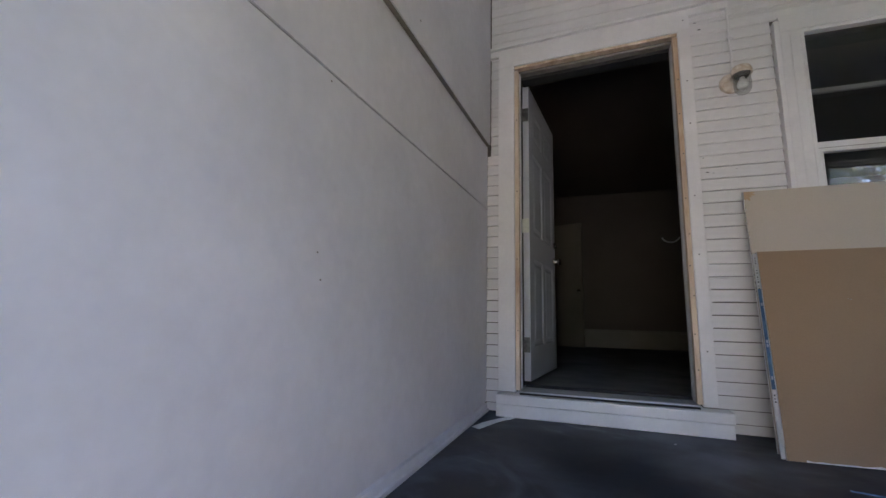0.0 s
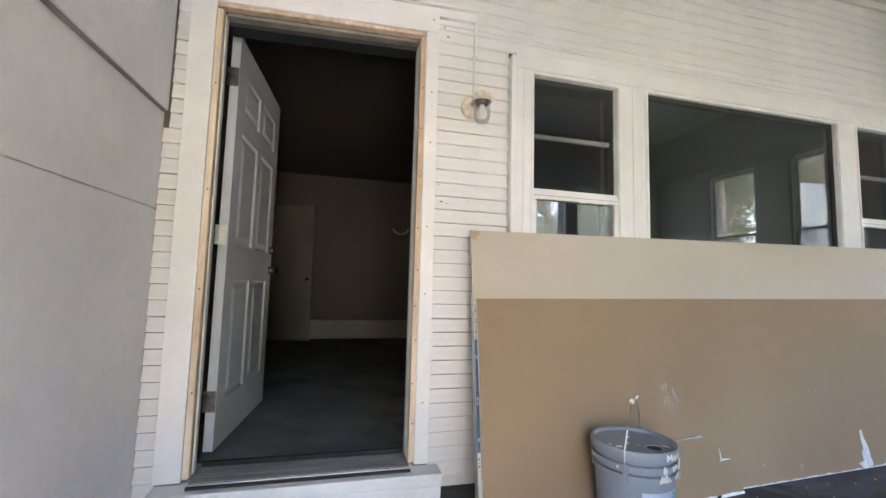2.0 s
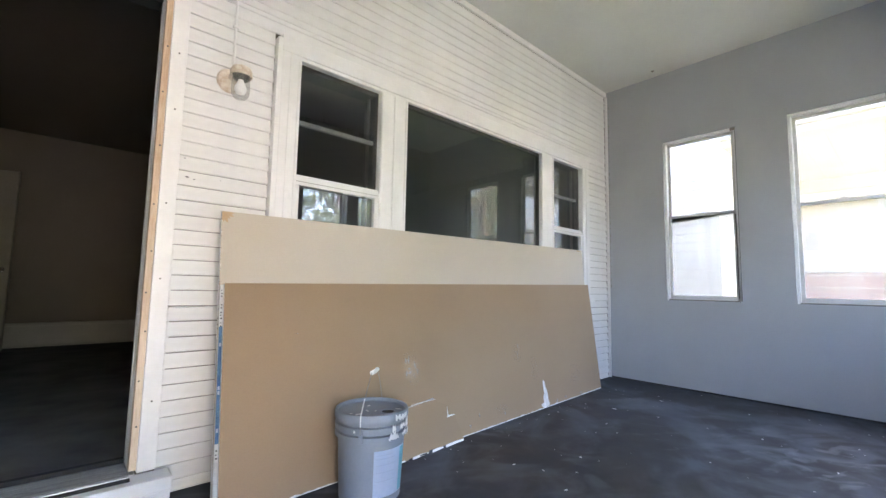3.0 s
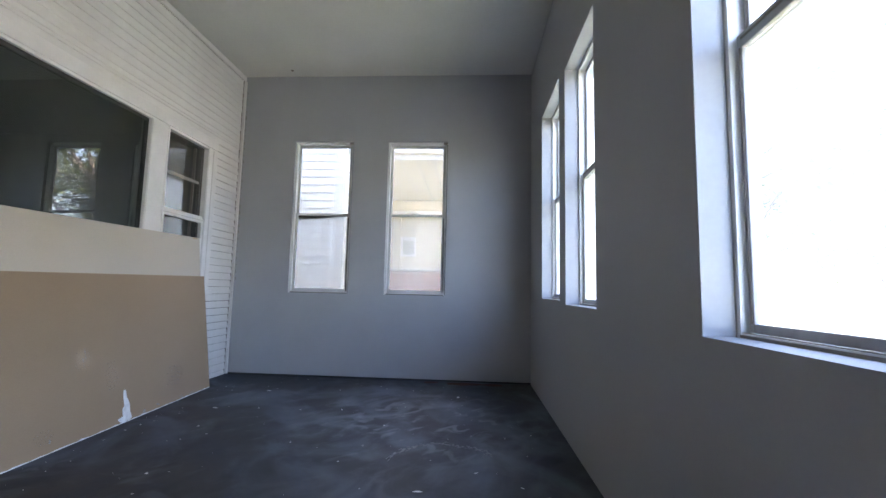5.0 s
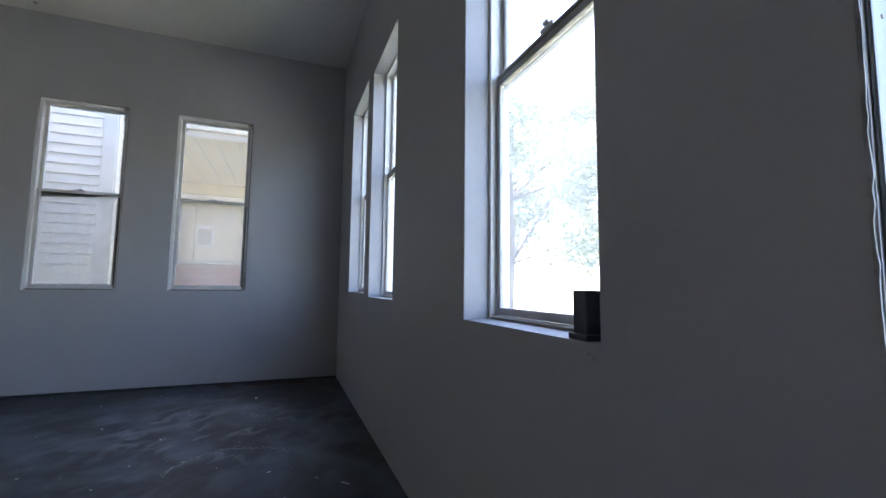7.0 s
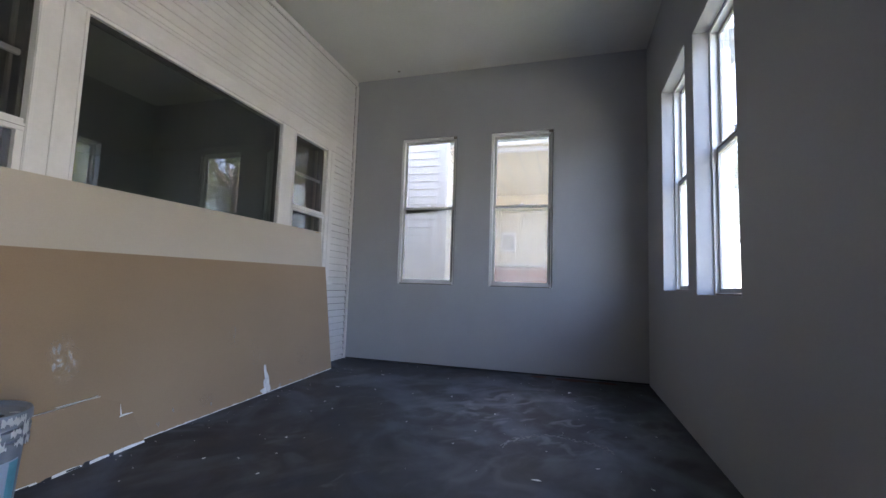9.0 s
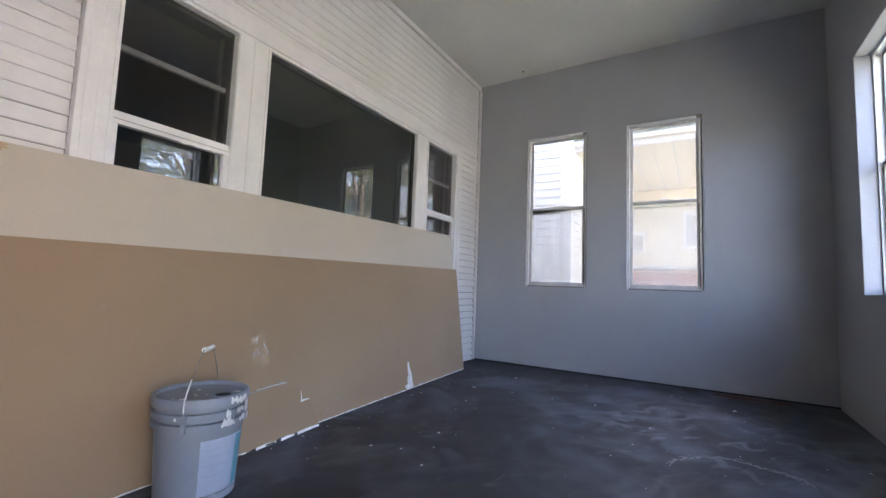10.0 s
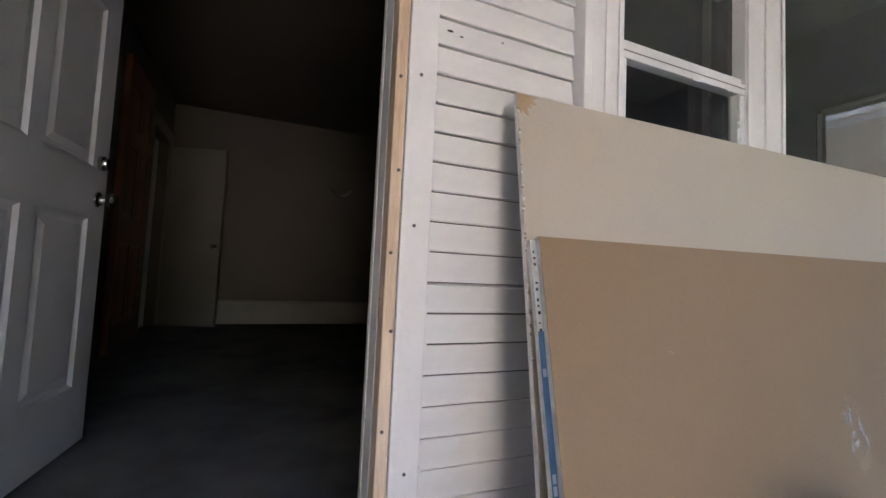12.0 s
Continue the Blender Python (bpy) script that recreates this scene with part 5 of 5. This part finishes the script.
part("roof", boxes((-0.35, 9.3, -0.35, 11.3, 7.2, 7.45), bevel=0.03), M_ROOF, nb)
part("corner_board", boxes((-0.026, -0.001, 0.0, 0.14, 0.3, 7.19), (-0.022, 0.07, -0.022, -0.001, 0.3, 7.19), bevel=0.004), M_SIDING, nb)
for k in range(41):
    z = 0.45 + 0.118 * k
    if z > 5.2:
        break
    bd = new("siding_board", clapboard(6.0, 0.1175, 0.02))
    bd.parent = nb
    bd.matrix_basis = pose(-0.001, 6.145, z, 0, 0, -90)
    bd = new("siding_board", clapboard(6.0, 0.1175, 0.02))
    bd.parent = nb
    bd.matrix_basis = pose(0.10, -0.001, z)
# cream house with a porch beside it, brick below
cb = thing("cream_house", (10.2, 0.0, GZ), "cream stucco house with a brick base and a deep front porch", "house")
part("wall", boxes((0, 6, 0, 2.40, 2.0, 5.4)), M_CREAM, cb)
part("brick_base", boxes((-0.06, 6.06, -0.06, 2.42, 0, 1.93)), M_BRICK, cb)
part("base_ledge", boxes((-0.14, 6.1, -0.14, 2.42, 1.931, 1.999), bevel=0.02), M_PAVE, cb)
part("pier", boxes((-0.12, -0.002, 2.13, 2.26, 2.0, 3.29), bevel=0.01), M_CREAM, cb)
part("beam", boxes((-0.16, -0.002, 0, 2.42, 3.30, 3.53), bevel=0.02), M_CREAM, cb, "shaded cream porch beam")
part("beam_trim", boxes((-0.19, -0.004, 0, 2.42, 3.20, 3.295), bevel=0.01), M_TRIM, cb)
part("soffit", boxes((-3.26, -0.162, -0.1, 2.42, 3.535, 3.57)), M_CREAM, cb, "cream boarded porch soffit")
for k in range(9):
    part("soffit_joint", boxes((-3.25, -0.17, 0.05 + 0.27 * k, 0.062 + 0.27 * k, 3.529, 3.5345)), M_PAVE, cb)
part("fascia", boxes((-3.33, -3.262, -0.12, 2.42, 3.50, 3.60), bevel=0.01), M_TRIM, cb)
part("gutter", boxes((-3.42, -3.332, -0.12, 2.42, 3.56, 3.63), bevel=0.02), M_CREAM, cb)
bm = boxes((-3.40, 0.0, -0.2, 2.42, 3.635, 3.70))
for v in bm.verts:
    v.co.z += 0.30 * (v.co.x + 3.40)
part("porch_roof", bm, M_MOSS, cb, "mossy green-brown shingled porch roof")
part("porch_post", boxes((-3.25, -3.10, -0.02, 0.13, 0, 3.528), bevel=0.01), M_CREAM, cb)
part("roof", boxes((-0.1, 6.4, -0.3, 2.42, 5.4, 5.65), bevel=0.03), M_ROOF, cb)
for y, z, wy, hz in ((1.80, 2.27, 0.33, 0.45), (0.5, 2.35, 0.6, 0.75)):
    wf = part("window", boxes((-0.05, -0.003, y, y + wy, z, z + 0.05), (-0.05, -0.003, y, y + wy, z + hz - 0.08, z + hz), (-0.05, -0.003, y, y + 0.035, z + 0.05, z + hz - 0.08), (-0.05, -0.003, y + wy - 0.035, y + wy, z + 0.05, z + hz - 0.08), bevel=0.006), M_TRIM, cb)
    # pale grey pane: the glass's reflection is put into its colour
    part("pane", boxes((-0.02, -0.004, y + 0.035, y + wy - 0.035, z + 0.05, z + hz - 0.08)), M_PAVE, wf)
part("wing", boxes((-0.2, 5.9, -2.4, -0.15, 0, 6.4)), M_SIDING, cb, "white sided wing")
part("wing_roof", boxes((-0.5, 6.2, -2.7, -0.101, 6.4, 6.65), bevel=0.03), M_ROOF, cb)
for k in range(30):
    bd = new("siding_board", clapboard(2.25, 0.194, 0.028))
    bd.parent = cb
    bd.matrix_basis = pose(-0.201, -0.15, 0.5 + 0.195 * k, 0, 0, -90)
# houses over the street
for hx, hw, mt in ((-9.0, 8.0, M_SIDING), (3.5, 8.5, M_CREAM), (15.5, 8.0, M_SIDING)):
    h = thing("street_house", (hx, -30.0, GZ), "pale two-storey house across the street", "house", "houses over the street")
    part("wall", boxes((0, hw, 0, 8, 0, 5.8)), mt, h)
    bm = bmesh.new()
    v = [bm.verts.new(p) for p in ((-0.4, -0.4, 5.8), (hw + 0.4, -0.4, 5.8), (hw + 0.4, 8.4, 5.8), (-0.4, 8.4, 5.8), (hw / 2, -0.4, 8.4), (hw / 2, 8.4, 8.4))]
    for f in ((0, 1, 4), (2, 3, 5), (1, 2, 5, 4), (3, 0, 4, 5), (3, 2, 1, 0)):
        bm.faces.new([v[i] for i in f])
    part("roof", bm, M_ROOF, h)
    for wx, wz in ((1.0, 1.0), (hw - 2.2, 1.0), (1.0, 3.7), (hw - 2.2, 3.7), (hw / 2 - 0.6, 3.7)):
        wf = part("window", boxes((wx, wx + 1.2, 8.002, 8.06, wz, wz + 1.5), bevel=0.02), M_TRIM, h)
        part("pane", boxes((wx + 0.1, wx + 1.1, 8.061, 8.07, wz + 0.1, wz + 1.4)), M_BLACK, wf)
    part("door", boxes((hw / 2 - 0.5, hw / 2 + 0.5, 8.002, 8.07, 0.3, 2.4), bevel=0.02), M_REDWOOD, h)


def tree(at, height, spread, seed, leaves):
    root = thing("tree", at, "leafy street tree with a spreading crown", "tree", "street trees")
    rg = random.Random(seed)
    limbs = []
    trunk = [Vector((0.12 * math.sin(k), 0.1 * math.cos(k * 1.3), height * 0.55 * k / 5)) for k in range(6)]
    part("trunk", rod(trunk, [0.24 - 0.026 * k for k in range(6)], 10), M_BARK, root, "", True)
    for k in range(15):
        base = trunk[rg.randint(1, 5)]
        a, up = rg.uniform(0, 2 * math.pi), rg.uniform(0.05, 0.9)
        tip = base + Vector((math.cos(a) * spread * rg.uniform(0.6, 1.0), math.sin(a) * spread * rg.uniform(0.6, 1.0), height * 0.45 * up))
        mid = (base + tip) / 2 + Vector((0, 0, 0.3))
        limbs.append((base, mid, tip))
        part("limb", rod([base, mid, tip], [0.08, 0.05, 0.015], 6), M_BARK, root, "", True)
    hubs = []
    for b, m, t in limbs:
        for u in (0.45, 0.7, 0.9, 1.0):
            p = m.lerp(t, (u - 0.4) / 0.6) if u > 0.4 else b.lerp(m, u)
            hubs += [p + Vector((rg.gauss(0, 0.5), rg.gauss(0, 0.5), rg.gauss(0, 0.4))) for _ in range(3)]
    pts, faces = [], []
    for k in range(leaves):
        c = rg.choice(hubs) + Vector((rg.gauss(0, 0.38), rg.gauss(0, 0.38), rg.gauss(0, 0.3)))
        u = Vector((rg.gauss(0, 1), rg.gauss(0, 1), rg.gauss(0, 0.6))).normalized()
        w = u.orthogonal().normalized()
        s = rg.uniform(0.06, 0.13)
        i = len(pts)
        pts += [c - u * s, c + w * s * 0.5, c + u * s, c - w * s * 0.5]
        faces.append((i, i + 1, i + 2, i + 3))
    me = bpy.data.meshes.new("crown")
    me.from_pydata(pts, [], faces)
    me.materials.append(M_LEAF)
    cr = new("crown", me)
    cr.parent = root
    return root


tree((10.0, -12.5, GZ), 11.0, 4.6, 1, 20000)
tree((-3.5, -14.0, GZ), 11.0, 4.2, 2, 15000)
tree((14.5, -7.5, GZ), 11.0, 4.8, 3, 36000)
tree((19.5, -17.0, GZ), 16.0, 6.0, 5, 22000)
tree((4.5, -19.5, GZ), 11.0, 4.0, 4, 16000)

# ---- clapboards of the house front ----
clap_mat = M_WHITE
STEP, Z0 = 0.0704, 0.0545
BLOCKS = ((-0.349, 0.836, 0.0, 2.405), (1.245, 4.573, 0.817, 2.314))
for k in range(-1, 45):
    z0, z1 = max(0.004, Z0 + STEP * k), min(Z0 + STEP * (k + 1), ZC - 0.056)
    cuts = sorted({z0, z1, *(c for blk in BLOCKS for c in blk[2:] if z0 + 0.004 < c < z1 - 0.004)})
    for lo_z, hi_z in zip(cuts, cuts[1:]):
        if hi_z - lo_z < 0.006:
            continue
        spans = [(XW + (0.012 if hi_z < 1.73 else 0.036), XE - 0.034 - 0.008 * ((k * 37) % 11) / 11)]
        for a, b, c, d in BLOCKS:
            if lo_z < d - 0.004 and hi_z > c + 0.004:
                spans = [s for lo, hi in spans for s in ((lo, min(hi, a)), (max(lo, b), hi)) if s[1] - s[0] > 0.02]
        for lo, hi in spans:
            bd = new("clapboard", clapboard(hi - lo, hi_z - lo_z - ((0.0055 if z1 < 0.8 else 0.003 if z1 < 1.5 else 0.0012 if z1 < 2.2 else 0.0003) if hi_z == z1 else 0.0), 0.0125 if z0 < 2.3 else 0.0075))
            bd.parent = wall_north
            bd.matrix_basis = pose(lo, YN - 0.0015, lo_z)
hole_me = mesh_of("nail_hole", lathe([(0.006, 0), (0.004, 0.002)], 8), M_BLACK)
for x, z, s in ((0.875, 1.432, 0.9), (0.905, 1.425, 0.55), (0.94, 1.402, 0.6), (1.02, 1.44, 0.4), (0.86, 1.52, 0.5), (0.89, 2.34, 1.0), (0.87, 2.39, 0.8), (0.96, 1.05, 0.4)):
    nh = new("nail_hole", hole_me)
    nh.parent = wall_north
    nh.matrix_basis = pose(x, YN - 0.0095, z, 90, 0, 0) @ Matrix.Diagonal((s * 1.7, s * 0.55, 1, 1))
# ragged old paint where the boards meet the door casing
for k in range(26):
    rg = random.Random(700 + k)
    z = 0.25 + 0.0702 * (k % 13) + rg.uniform(-0.008, 0.03)
    bm = flake(rg.uniform(0.004, 0.009), rg.uniform(0.006, 0.018), 720 + k, 0.003, 9, 0.6)
    lp = part("loose_paint", bm, M_TRIM, wall_north)
    lp.matrix_basis = pose(0.838 + rg.uniform(0, 0.006), YN - 0.0145, z, 90, 0, 0)
